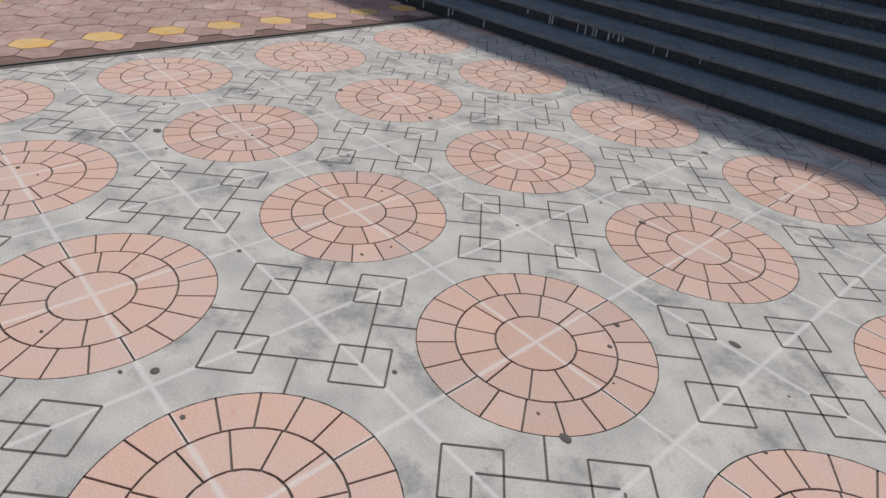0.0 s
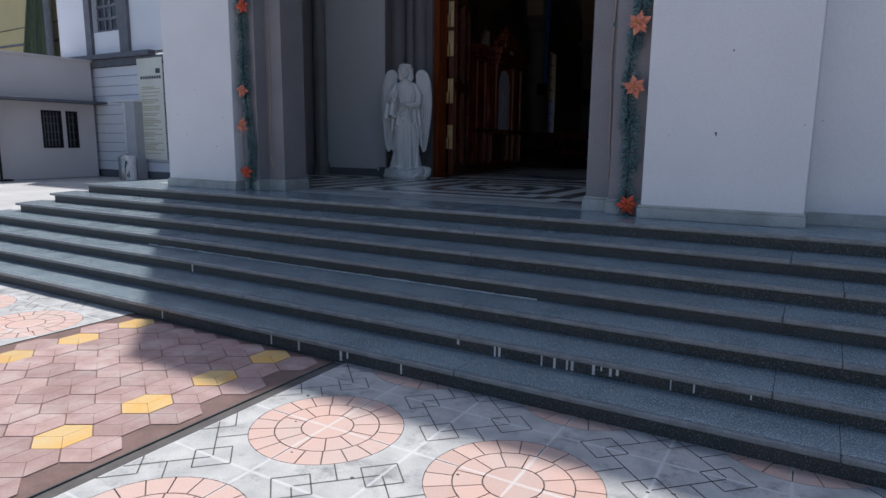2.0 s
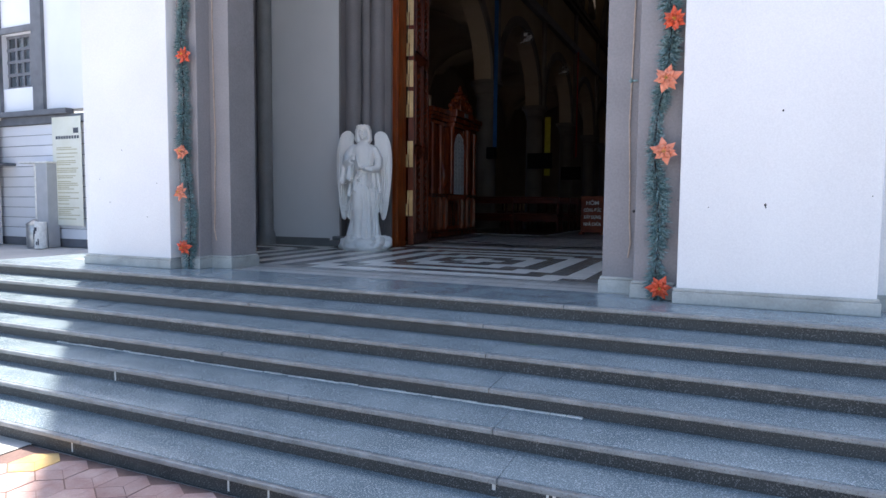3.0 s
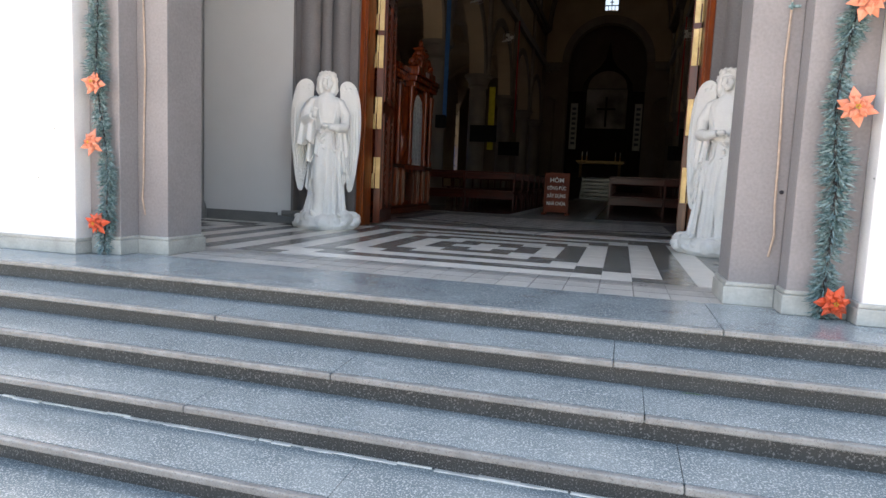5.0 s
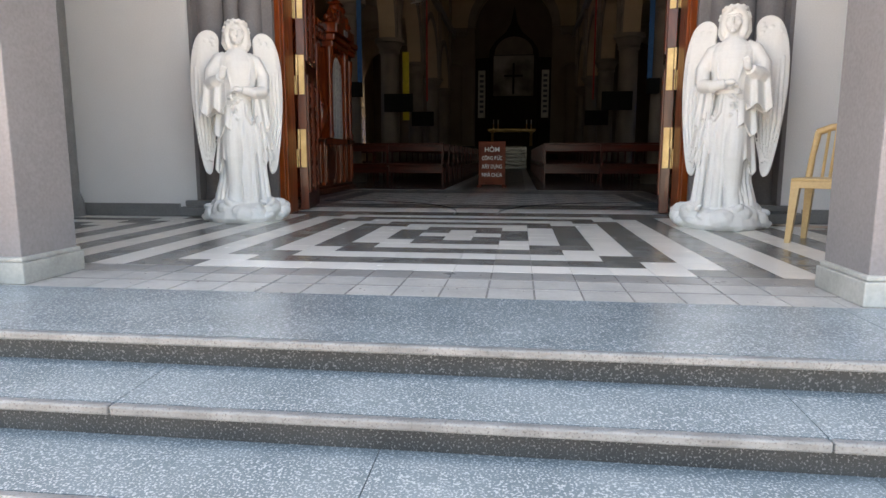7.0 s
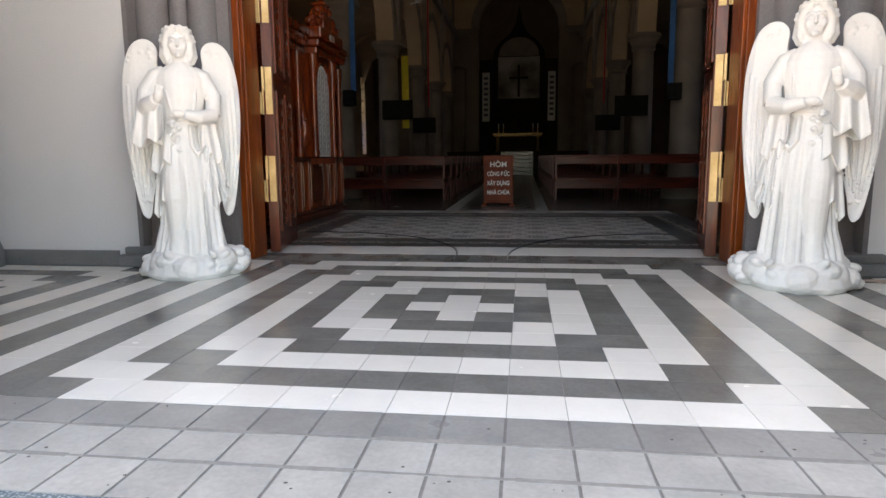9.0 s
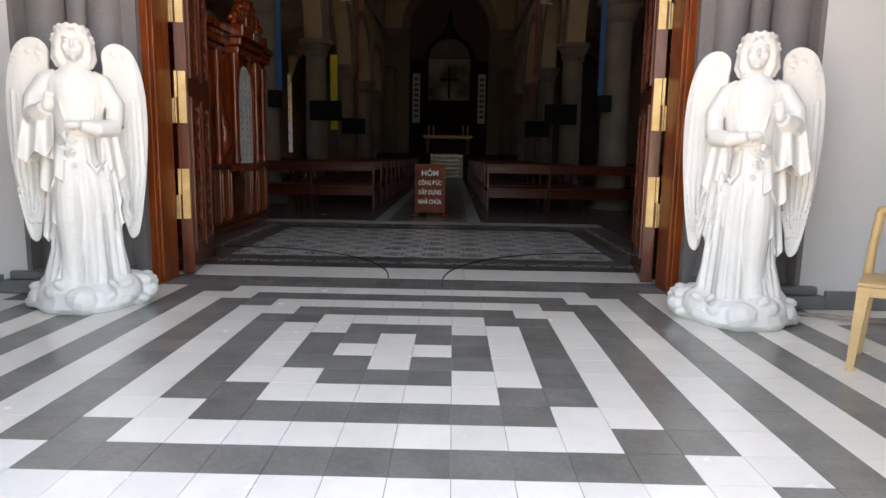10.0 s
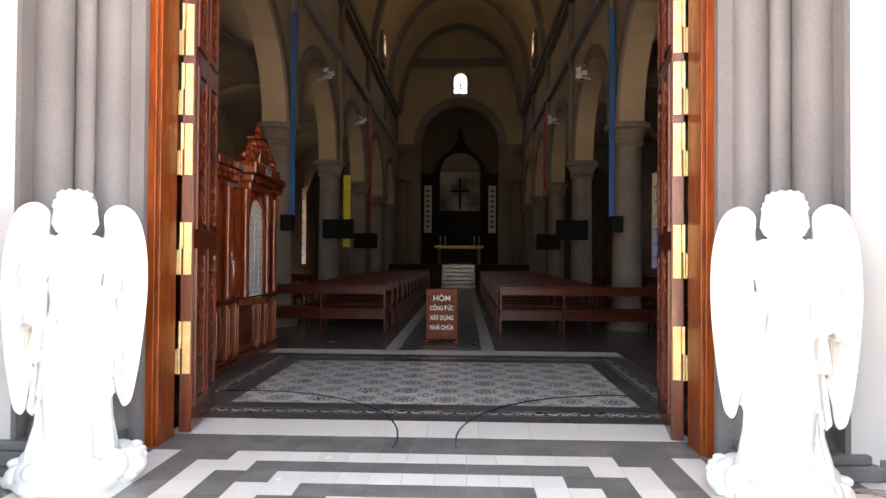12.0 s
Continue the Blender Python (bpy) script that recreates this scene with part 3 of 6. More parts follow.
for s in (-1, 1):
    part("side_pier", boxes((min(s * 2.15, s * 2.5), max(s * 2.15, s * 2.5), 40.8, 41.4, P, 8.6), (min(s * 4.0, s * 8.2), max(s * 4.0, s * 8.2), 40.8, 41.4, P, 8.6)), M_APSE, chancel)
    bm = bmesh.new()
    cols = []
    for i in range(17):
        x, z = s * 3.25 - 0.75 * math.cos(math.pi * i / 16), 5.9 + 0.75 * math.sin(math.pi * i / 16)
        cols.append(ring(bm, [(x, 40.8, z), (x, 41.4, z), (x, 41.4, 8.6), (x, 40.8, 8.6)]))
    skin(bm, cols)
    # Added panel keeps stray daylight out, so the arch opening looks dark.
    part("niche_blocker", boxes((s * 3.25 - 0.8, s * 3.25 + 0.8, 41.34, 41.44, P, 6.7)), M_APSE, chancel, "added panel blocking daylight behind the arch, coloured as shaded plaster")
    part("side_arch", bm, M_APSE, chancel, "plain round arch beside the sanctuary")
part("upper_wall", boxes((-8.2, -0.36, 40.8, 41.4, 11.4, 15.3), (0.36, 8.2, 40.8, 41.4, 11.4, 15.3), (-0.36, 0.36, 40.8, 41.4, 12.62, 15.3)), M_CREAM, chancel)
bm = bmesh.new()
rr = []
for i in range(n + 1):
    t = math.pi * i / n
    rr.append(ring(bm, [((2.15 + d) * math.cos(t), e, 8.6 + (2.15 + d) * math.sin(t)) for d, e in ((-0.05, 40.8), (-0.05, 40.65), (0.4, 40.65), (0.4, 40.8))]))
skin(bm, rr)
part("archivolt", bm, M_STONEGREY, chancel)
part("string_course", boxes((-4.0, -2.6, 40.55, 40.8, 8.15, 8.35), (-4.0, -2.55, 40.5, 40.8, 8.35, 8.5), (2.6, 4.0, 40.55, 40.8, 8.15, 8.35), (2.55, 4.0, 40.5, 40.8, 8.35, 8.5)), M_STONEGREY, chancel)
pane = part("window", boxes((-0.36, 0.36, 41.05, 41.08, 11.4, 12.6)), M_MILK, chancel, "bright round-headed window")
pane.visible_shadow = False
for sx in (-1, 1):
    bm = bmesh.new()
    prof = [(sx * 0.36, 12.62), (sx * 0.36, 12.24)] + [(sx * 0.36 * math.cos(t), 12.24 + 0.36 * math.sin(t)) for t in (0.3, 0.6, 0.9, 1.2, 1.57)] + [(0, 12.62)]
    skin(bm, [ring(bm, [(x, 40.84, z) for x, z in prof]), ring(bm, [(x, 41.2, z) for x, z in prof])])
    part("window_head", bm, M_CREAM, chancel)
for x in (-0.18, 0.0, 0.18):
    part("window_bar", boxes((x - 0.016, x + 0.016, 40.98, 41.02, 11.4, 11.72)), M_IRON, chancel)
part("window_bar", boxes((-0.36, 0.36, 40.98, 41.02, 11.71, 11.76)), M_IRON, chancel)
part("window_bar", boxes((-0.03, 0.03, 40.98, 41.02, 11.76, 12.05), (-0.1, 0.1, 40.98, 41.02, 11.9, 11.95)), M_IRON, chancel)
part("transverse_band", boxes((-3.7, 3.7, 40.5, 40.8, 13.0, 13.3), (-3.6, 3.6, 40.62, 40.8, 12.86, 13.0)), M_STONEGREY, chancel, "grey moulded string course")
apse = thing("wall_apse", "dim curved apse behind the altar", "wall", kind="structure")
bm = bmesh.new()
rows = []
for z in (P, 8.6):
    rows.append([bm.verts.new((3.2 * math.cos(math.pi * i / 16), 41.35 + 4.4 * math.sin(math.pi * i / 16), z)) for i in range(17)])
for j in range(1, 7):
    t = j / 6 * math.pi / 2
    rows.append([bm.verts.new((max(3.2 * math.cos(t), 0.02) * math.cos(math.pi * i / 16), 41.35 + max(4.4 * math.cos(t), 0.02) * math.sin(math.pi * i / 16), 8.6 + 3.0 * math.sin(t))) for i in range(17)])
skin(bm, rows, close=False, caps=False)
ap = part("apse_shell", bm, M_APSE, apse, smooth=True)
ap.modifiers.new("thick", "SOLIDIFY").thickness = 0.3
part("sanctuary_floor", boxes((-3.4, 3.4, 37.6, 46.6, P, 2.0)), M_NAVE, apse)
for i in range(6):
    part("step", boxes((-0.8, 0.8, 35.8 + 0.3 * i, 37.6, P + 0.1875 * i, P + 0.1875 * (i + 1) - 0.004), bevel=0.01), M_NAVE, apse, "dark polished step")
    # Glint along each polished step edge, made as a pale strip.
    part("step_edge", boxes((-0.58, 0.58, 35.79 + 0.3 * i, 35.84 + 0.3 * i, P + 0.1875 * (i + 1) - 0.05, P + 0.1875 * (i + 1)), bevel=0.01), M_TILE_L, apse, "pale strip standing for the glint on the step edge")
for s in (-1, 1):
    part("sanctuary_front", boxes((s * 2.1 - 1.3, s * 2.1 + 1.3, 36.6, 37.6, P, 2.0)), M_BED, apse, "dark panelled sanctuary front")
whole("wall_end", boxes((-9, 9, 46.8, 47.2, 0, 8.3)), M_CREAM, "plain church end wall", "wall", "structure")
whole("roof_aisle", boxes((-8.6, -3.2, 11.1, 47, 8.0, 8.3), (3.2, 8.6, 11.1, 47, 8.0, 8.3)), M_GREY, "plain church aisle roof", "roof", "structure")
whole("wall_inner_front", boxes((-8.5, -2.55, 11.16, 11.4, P, 15), (2.55, 8.5, 11.16, 11.4, P, 15), (-2.55, 2.55, 11.16, 11.4, 6.0, 15)), M_CREAM, "cream inner face of the church entrance wall", "wall", "structure")

# daylight from the clerestory and the aisle windows
for s in (-1, 1):
    for y in (24.4, 31.95):
        lamp = new("window_light", bpy.data.lights.new("window_light", "AREA"))
        lamp.data.shape, lamp.data.size, lamp.data.size_y, lamp.data.energy, lamp.data.color = "RECTANGLE", 0.56, 3.0, 0.05, (0.95, 0.97, 1.0)
        lamp.matrix_world = look((s * 7.95, y, 3.9), (0, y, 2.5))
    for y in (23.0, 31.0):
        w = thing("window_clerestory", "narrow clerestory window above the nave cornice", "window", kind="structure", at=(s * 3.02, y, 9.95))
        part("window_frame", boxes((-0.09, 0.09, -0.42, -0.34, 0, 1.3), (-0.09, 0.09, 0.34, 0.42, 0, 1.3), (-0.09, 0.09, -0.34, 0.34, 0, 0.07), (-0.09, 0.09, -0.34, 0.34, 1.23, 1.3), bevel=0.01), M_STONEGREY, w)
        lamp = new("window_light", bpy.data.lights.new("window_light", "AREA"))
        lamp.data.shape, lamp.data.size, lamp.data.size_y, lamp.data.energy, lamp.data.color = "RECTANGLE", 0.66, 1.1, 0.85, (1.0, 0.93, 0.82)
        lamp.matrix_world = look((s * 3.0, y, 10.6), (0, y, 11.4))

# ---- things on the porch ----
def drape(bm, top, low, hem, folds, depth, thick=0.03, n=24):
    """A hanging length of cloth between two edge lines, pleated across, with a stepped hem."""
    rings = []
    for i in range(n + 1):
        t = i / n
        a, b = Vector(top[0]).lerp(Vector(top[1]), t), Vector(low[0]).lerp(Vector(low[1]), t)
        b.z += hem * (abs((t * folds) % 2 - 1) - 0.5)
        f, g = [], []
        for k in range(6):
            s = k / 5
            p = a.lerp(b, s)
            w = depth * (0.35 + 0.65 * s) * math.cos(math.pi * folds * t)
            f.append((p.x, p.y - w - thick, p.z))
            g.append((p.x, p.y - w + thick, p.z))
        rings.append(ring(bm, f + g[::-1]))
    skin(bm, rings)


def angel(flip):
    """White marble angel standing on clouds, one plain mesh, feet at the origin, facing -y."""
    bm = bmesh.new()
    rnd = random.Random(11)
    # clouds
    lathe(bm, [(0.29, 0.0), (0.32, 0.04), (0.29, 0.14), (0.14, 0.22)], n=20)
    for i in range(13):
        a = 2 * math.pi * i / 13 + 0.2
        r = 0.24 + 0.03 * math.sin(i * 2.3)
        blob(bm, (r * math.cos(a) * 1.15 + 0.03, r * math.sin(a) * 0.92, 0.075 + 0.03 * (i % 3)), (0.1 + 0.025 * math.sin(i * 1.7), 0.09, 0.08 + 0.02 * (i % 2)), rnd.uniform(-0.5, 0.5), 12)
    for i in range(30):
        a = rnd.uniform(0, 6.28)
        r = rnd.uniform(0.27, 0.33)
        q = rnd.uniform(0.025, 0.055)
        blob(bm, (r * math.cos(a) * 1.12 + 0.03, r * math.sin(a) * 0.92, rnd.uniform(0.03, 0.19)), (q * 1.5, q, q * 0.9), rnd.uniform(-0.8, 0.8), 8)

    # robe, with deep rounded pleats
    def folds(a, z):
        k = 0.1 + 0.9 * max(0.0, min(1.0, (1.1 - z) / 0.45))
        deep = (1 - abs(math.sin(4.5 * a + 0.5 * math.sin(5 * z) + 0.7))) ** 2
        fine = (1 - abs(math.sin(8.5 * a + 1.2 * z))) ** 2
        return k * (0.08 - 0.32 * deep - 0.12 * fine)
    rings = []
    for wx, wy_, z, cx in ((0.255, 0.21, 0.16, 0.0), (0.238, 0.195, 0.25, 0.0), (0.205, 0.172, 0.4, 0.008), (0.192, 0.16, 0.58, 0.012), (0.186, 0.155, 0.78, 0.01), (0.172, 0.145, 0.94, 0.002), (0.15, 0.125, 1.07, -0.004), (0.14, 0.115, 1.14, -0.005), (0.152, 0.122, 1.2, -0.004), (0.16, 0.124, 1.3, 0.0), (0.172, 0.12, 1.4, 0.0), (0.176, 0.108, 1.465, 0.0), (0.155, 0.09, 1.515, 0.0), (0.1, 0.072, 1.553, 0.0), (0.058, 0.056, 1.585, 0.0), (0.05, 0.05, 1.66, 0.0)):
        pts = []
        for i in range(120):
            a = 2 * math.pi * i / 120
            k = 1 + folds(a, z)
            pts.append((cx + k * wx * math.cos(a), k * wy_ * math.sin(a), z))
        rings.append(ring(bm, pts))
    skin(bm, rings)
    # one knee pushed forward, and the long pleat between the legs
    tube(bm, [(-0.065, -0.08, 0.98), (-0.075, -0.115, 0.75), (-0.072, -0.135, 0.6), (-0.072, -0.12, 0.38), (-0.08, -0.14, 0.2)], [0.06, 0.085, 0.085, 0.07, 0.06], 16)
    for x, w in ((0.03, 0.026), (0.085, 0.018), (0.145, 0.02), (-0.005, 0.014), (0.19, 0.016)):
        c = 0.35 * x * x
        tube(bm, [(x * 0.8, c - 0.112, 1.08), (x * 0.9 + 0.01, c * 3 - 0.143, 0.8), (x + 0.012, c * 3 - 0.155, 0.5), (x * 1.15 + 0.01, c * 2 - 0.2, 0.18)], [w * 0.5, w * 0.9, w * 1.15, w * 1.3], 8)
    for i in range(5):
        tube(bm, [(-0.1 - 0.02 * i, -0.15 + 0.03 * i, 0.5 - 0.02 * i), (-0.13 - 0.018 * i, -0.145 + 0.03 * i, 0.34), (-0.17 - 0.015 * i, -0.14 + 0.035 * i, 0.2)], [0.006, 0.012, 0.014], 6)
    # girdle and bodice folds
    tube(bm, [(-0.14, -0.01, 1.145), (-0.09, -0.09, 1.135), (0.0, -0.117, 1.128), (0.09, -0.09, 1.132), (0.14, -0.01, 1.145)], 0.014)
    for k in range(4):
        x = -0.09 + 0.06 * k
        tube(bm, [(x * 1.2, -0.088, 1.42), (x + 0.008, -0.108, 1.3), (x * 0.7 + 0.012, -0.108, 1.16)], [0.003, 0.011, 0.006], 8)
    # head, face, waved hair and wreath
    blob(bm, (0.0, -0.02, 1.71), (0.07, 0.082, 0.106))
    blob(bm, (0.0, -0.062, 1.665), (0.05, 0.042, 0.055), 0, 12)
    tube(bm, [(0.0, -0.096, 1.745), (0.0, -0.108, 1.715), (0.0, -0.116, 1.692), (0.0, -0.1, 1.684)], [0.008, 0.01, 0.013, 0.01], 8)
    blob(bm, (0.0, -0.092, 1.625), (0.024, 0.02, 0.018), 0, 10)
    blob(bm, (0.0, -0.103, 1.664), (0.02, 0.01, 0.0055), 0, 8)
    blob(bm, (0.0, -0.1, 1.653), (0.016, 0.01, 0.006), 0, 8)
    for sx in (-1, 1):
        tube(bm, [(sx * 0.012, -0.1, 1.746), (sx * 0.035, -0.094, 1.752), (sx * 0.058, -0.07, 1.742)], [0.007, 0.008, 0.006], 8)
        blob(bm, (sx * 0.032, -0.088, 1.728), (0.015, 0.01, 0.006), 0, 8)
        blob(bm, (sx * 0.04, -0.072, 1.69), (0.024, 0.022, 0.03), 0, 8)
        tube(bm, [(sx * 0.02, -0.09, 1.8), (sx * 0.066, -0.066, 1.775), (sx * 0.083, -0.035, 1.73), (sx * 0.084, -0.03, 1.68), (sx * 0.086, -0.028, 1.635), (sx * 0.075, -0.03, 1.59)], [0.018, 0.024, 0.026, 0.023, 0.026, 0.014], 10)
        blob(bm, (sx * 0.068, 0.0, 1.69), (0.042, 0.055, 0.105), 0, 12)
        blob(bm, (sx * 0.05, 0.01, 1.6), (0.05, 0.05, 0.06), 0, 12)
        tube(bm, [(sx * 0.05, -0.02, 1.815), (sx * 0.092, 0.01, 1.76), (sx * 0.1, 0.02, 1.69), (sx * 0.106, 0.015, 1.63), (sx * 0.09, 0.01, 1.575)], [0.02, 0.028, 0.026, 0.028, 0.016], 10)
        for h in range(7):
            blob(bm, (sx * (0.104 + 0.008 * math.sin(h * 1.8)), -0.03 + 0.01 * h, 1.76 - 0.027 * h), (0.017, 0.02, 0.018), 0.4 * sx, 8)
    blob(bm, (0.0, 0.03, 1.71), (0.098, 0.075, 0.12))
    blob(bm, (0.0, 0.0, 1.775), (0.085, 0.09, 0.062))
    for i in range(24):
        a = 2 * math.pi * i / 24
        blob(bm, (0.09 * math.cos(a), -0.005 + 0.098 * math.sin(a), 1.792 - 0.02 * math.sin(a) + 0.008 * (i % 2)), (0.019, 0.019, 0.02), 0, 8)
    # raised arm with a wide hanging sleeve
    tube(bm, [(-0.1, 0.0, 1.52), (-0.165, 0.0, 1.485), (-0.235, -0.02, 1.36), (-0.235, -0.06, 1.26)], [0.045, 0.056, 0.062, 0.068], 14)
    tube(bm, [(-0.235, -0.06, 1.25), (-0.2, -0.14, 1.27), (-0.16, -0.2, 1.3)], [0.072, 0.06, 0.042], 14)
    drape(bm, ((-0.29, -0.05, 1.3), (-0.12, -0.18, 1.26)), ((-0.34, -0.1, 0.97), (-0.12, -0.21, 1.04)), 0.06, 4, 0.034, 0.028)
    drape(bm, ((-0.27, -0.0, 1.28), (-0.16, -0.12, 1.2)), ((-0.31, 0.0, 0.96), (-0.15, -0.13, 1.0)), 0.03, 3, 0.02, 0.03)
    blob(bm, (-0.14, -0.225, 1.325), (0.034, 0.028, 0.045), 0.3, 10)
    for i in range(4):
        tube(bm, [(-0.155 + 0.012 * i, -0.235, 1.35), (-0.15 + 0.014 * i, -0.25, 1.385), (-0.14 + 0.012 * i, -0.245, 1.405 - 0.006 * i)], [0.01, 0.009, 0.006], 6)
    # arm across the waist, with its cloth
    tube(bm, [(0.09, 0.0, 1.52), (0.155, 0.0, 1.485), (0.225, -0.02, 1.34), (0.215, -0.08, 1.2)], [0.045, 0.056, 0.058, 0.056], 14)
    tube(bm, [(0.215, -0.08, 1.2), (0.12, -0.17, 1.18), (0.02, -0.2, 1.2)], [0.06, 0.048, 0.034], 14)
    blob(bm, (-0.02, -0.2, 1.205), (0.045, 0.028, 0.028), 0, 10)
    drape(bm, ((0.1, -0.13, 1.18), (0.22, -0.05, 1.2)), ((0.11, -0.14, 0.93), (0.27, -0.04, 0.86)), 0.07, 4, 0.02, 0.022)
    drape(bm, ((0.15, -0.09, 1.12), (0.2, 0.03, 1.12)), ((0.18, -0.12, 0.62), (0.31, 0.0, 0.7)), 0.14, 5, 0.032, 0.02)
    drape(bm, ((0.16, -0.1, 0.85), (0.21, 0.02, 0.85)), ((0.18, -0.13, 0.5), (0.29, 0.0, 0.56)), 0.1, 4, 0.03, 0.02)
    tube(bm, [(0.05, -0.12, 1.12), (0.06, -0.143, 0.97), (0.095, -0.147, 0.91), (0.135, -0.13, 0.98), (0.14, -0.115, 1.1)], [0.014, 0.017, 0.02, 0.017, 0.014], 8)
    # mantle ends on the other side
    drape(bm, ((-0.2, 0.0, 1.1), (-0.08, -0.15, 1.06)), ((-0.235, -0.05, 0.77), (-0.09, -0.2, 0.88)), 0.08, 3, 0.026, 0.018)
    drape(bm, ((-0.19, 0.02, 0.9), (-0.13, -0.13, 0.88)), ((-0.24, 0.0, 0.44), (-0.14, -0.18, 0.6)), 0.1, 3, 0.026, 0.018)
    for i in range(12):
        blob(bm, (-0.055 + 0.03 * math.sin(i * 1.9), -0.13 - 0.012 * (i % 2), 1.19 - 0.022 * i), (0.02, 0.02, 0.017), 0, 8)
    # wings
    outline = [(0.09, 1.4), (0.13, 1.5), (0.155, 1.58), (0.15, 1.68), (0.175, 1.735), (0.226, 1.765), (0.29, 1.755), (0.347, 1.7), (0.39, 1.58), (0.413, 1.42), (0.417, 1.2), (0.4, 0.95), (0.37, 0.7), (0.335, 0.5), (0.31, 0.45), (0.28, 0.44), (0.254, 0.5), (0.234, 0.68), (0.195, 0.9), (0.12, 1.1)]

    smooth = []
    for i in range(len(outline)):
        p0, p1, p2, p3 = (Vector(outline[(i + k) % len(outline)]) for k in (-1, 0, 1, 2))
        for t in (0.0, 0.25, 0.5, 0.75):
            smooth.append(tuple(0.5 * (2 * p1 + (p2 - p0) * t + (2 * p0 - 5 * p1 + 4 * p2 - p3) * t * t + (3 * p1 - p0 - 3 * p2 + p3) * t ** 3)))
    outline = smooth

    def wy(x, z):
        return 0.06 + 0.2 * x - 0.043 * math.sin(3 * z)
    for sx in (-1, 1):
        skin(bm, [ring(bm, [(sx * x, wy(x, z), z) for x, z in outline]), ring(bm, [(sx * x, wy(x, z) + 0.055, z) for x, z in outline])])
        for i in range(7):
            x = 0.17 + 0.034 * i
            tube(bm, [(sx * x, wy(x, 1.25) - 0.002, 1.25 + 0.03 * i), (sx * (x + 0.008), wy(x, 0.9) - 0.001, 0.9), (sx * (0.25 + 0.012 * i), wy(0.26, 0.56), 0.56)], [0.007, 0.006, 0.004], 8)
        for i in range(12):
            for j in range(3):
                x, z = 0.19 + 0.07 * j + 0.015 * (i % 2), 1.7 - 0.034 * i
                blob(bm, (sx * x, wy(x, z) + 0.003, z - 0.03 * j), (0.028, 0.01, 0.02), 0, 8)
    if flip:
        for v in bm.verts:
            v.co.x = -v.co.x
    return bm


def put_angel(flip, at, turn, label):
    ob = whole("angel_statue", angel(flip), M_MARBLE, label, "statue", group="angel statues", smooth=False)
    ob.matrix_world = pose(*at, 0, 0, turn)
    md = ob.modifiers.new("carve", "REMESH")
    md.mode, md.voxel_size, md.use_smooth_shade = "VOXEL", 0.0055, True
    sm = ob.modifiers.new("polish", "SMOOTH")
    sm.factor, sm.iterations = 0.5, 3
    return ob


put_angel(False, (-2.16, 10.06, P), 27, "white marble angel with one hand raised, standing on clouds")
put_angel(True, (2.2, 10.0, P), -24, "white marble angel with garlanded hair, standing on clouds")


def garland(s, x, y, flowers, label):
    g = thing("garland", label, "garland", "garlands on the pilasters")
    rnd = random.Random(20 + s)
    bm = bmesh.new()
    z = P + 0.02
    while z < 6.1:
        cx = x + 0.035 * math.sin(z * 2.1 + s) + 0.02 * math.sin(z * 5.3)
        dense = 0.5 + 0.3 * math.sin(z * 19.0 + s) + 0.2 * math.sin(z * 7.3 + 2 * s)
        thick = 0.046 + 0.026 * dense + 0.01 * math.sin(z * 4.1 + 2 * s)
        for i in range(8 + int(10 * dense)):
            a, e = rnd.uniform(0, 2 * math.pi), rnd.uniform(-0.7, 0.6)
            d = Vector((math.cos(a) * math.cos(e), math.sin(a) * math.cos(e) * 0.8, math.sin(e)))
            l = thick * rnd.uniform(0.7, 1.5)
            p = Vector((cx, y - 0.05, z)) + d * 0.012
            side = d.cross(Vector((rnd.uniform(-1, 1), rnd.uniform(-1, 1), rnd.uniform(-1, 1)))).normalized() * 0.0048
            q = p + d * l + Vector((0, 0, -0.015))
            q.y = min(q.y, y - 0.004)
            m = (p + q) / 2
            v = [bm.verts.new(c) for c in (p, m + side, q, m - side)]
            bm.faces.new(v)
        z += 0.0075
    part("foliage", bm, M_LEAF, g, "blue-green tinsel fir foliage")
    part("stem", tube(bmesh.new(), [(x + 0.035 * math.sin(zz * 2.1 + s) + 0.02 * math.sin(zz * 5.3), y - 0.05, zz) for zz in np.linspace(P + 0.02, 6.1, 60)], 0.006, 6), M_IRON, g)
    for fx, fz, size, material, tilt in flowers:
        bm = bmesh.new()
        for layer, (n, l) in enumerate(((6, size * 1.08), (6, size * 0.85), (5, size * 0.55))):
            for i in range(n):
                a = 2 * math.pi * (i + 0.4 * layer) / n + tilt + rnd.uniform(-0.12, 0.12)
                l2 = l * rnd.uniform(0.8, 1.15)
                w = l2 * 0.27
                ux, uz = math.cos(a), math.sin(a)
                def pt(r, side, up):
                    return bm.verts.new((fx + ux * r - uz * side, y - 0.1 - 0.02 * layer - up, fz + uz * r + ux * side))
                b0, tip = pt(0.004, 0, 0), pt(l2, 0, -0.01 + 0.55 * l2 * rnd.uniform(-0.25, 1.1))
                m1, m2, mid = pt(l2 * 0.5, w, 0.012), pt(l2 * 0.5, -w, 0.012), pt(l2 * 0.52, 0, 0.026)
                for f in ((b0, m1, mid), (b0, mid, m2), (m1, tip, mid), (mid, tip, m2)):
                    bm.faces.new(f)
        fl = part("flower", bm, material, g, "cloth poinsettia flower")
        bm = bmesh.new()
        for i in range(5):
            blob(bm, (fx + 0.009 * math.cos(i * 1.26), y - 0.145, fz + 0.009 * math.sin(i * 1.26)), (0.004, 0.004, 0.004), 0, 6)
        part("flower_centre", bm, M_YEL, fl, "yellow flower centre")
    return g


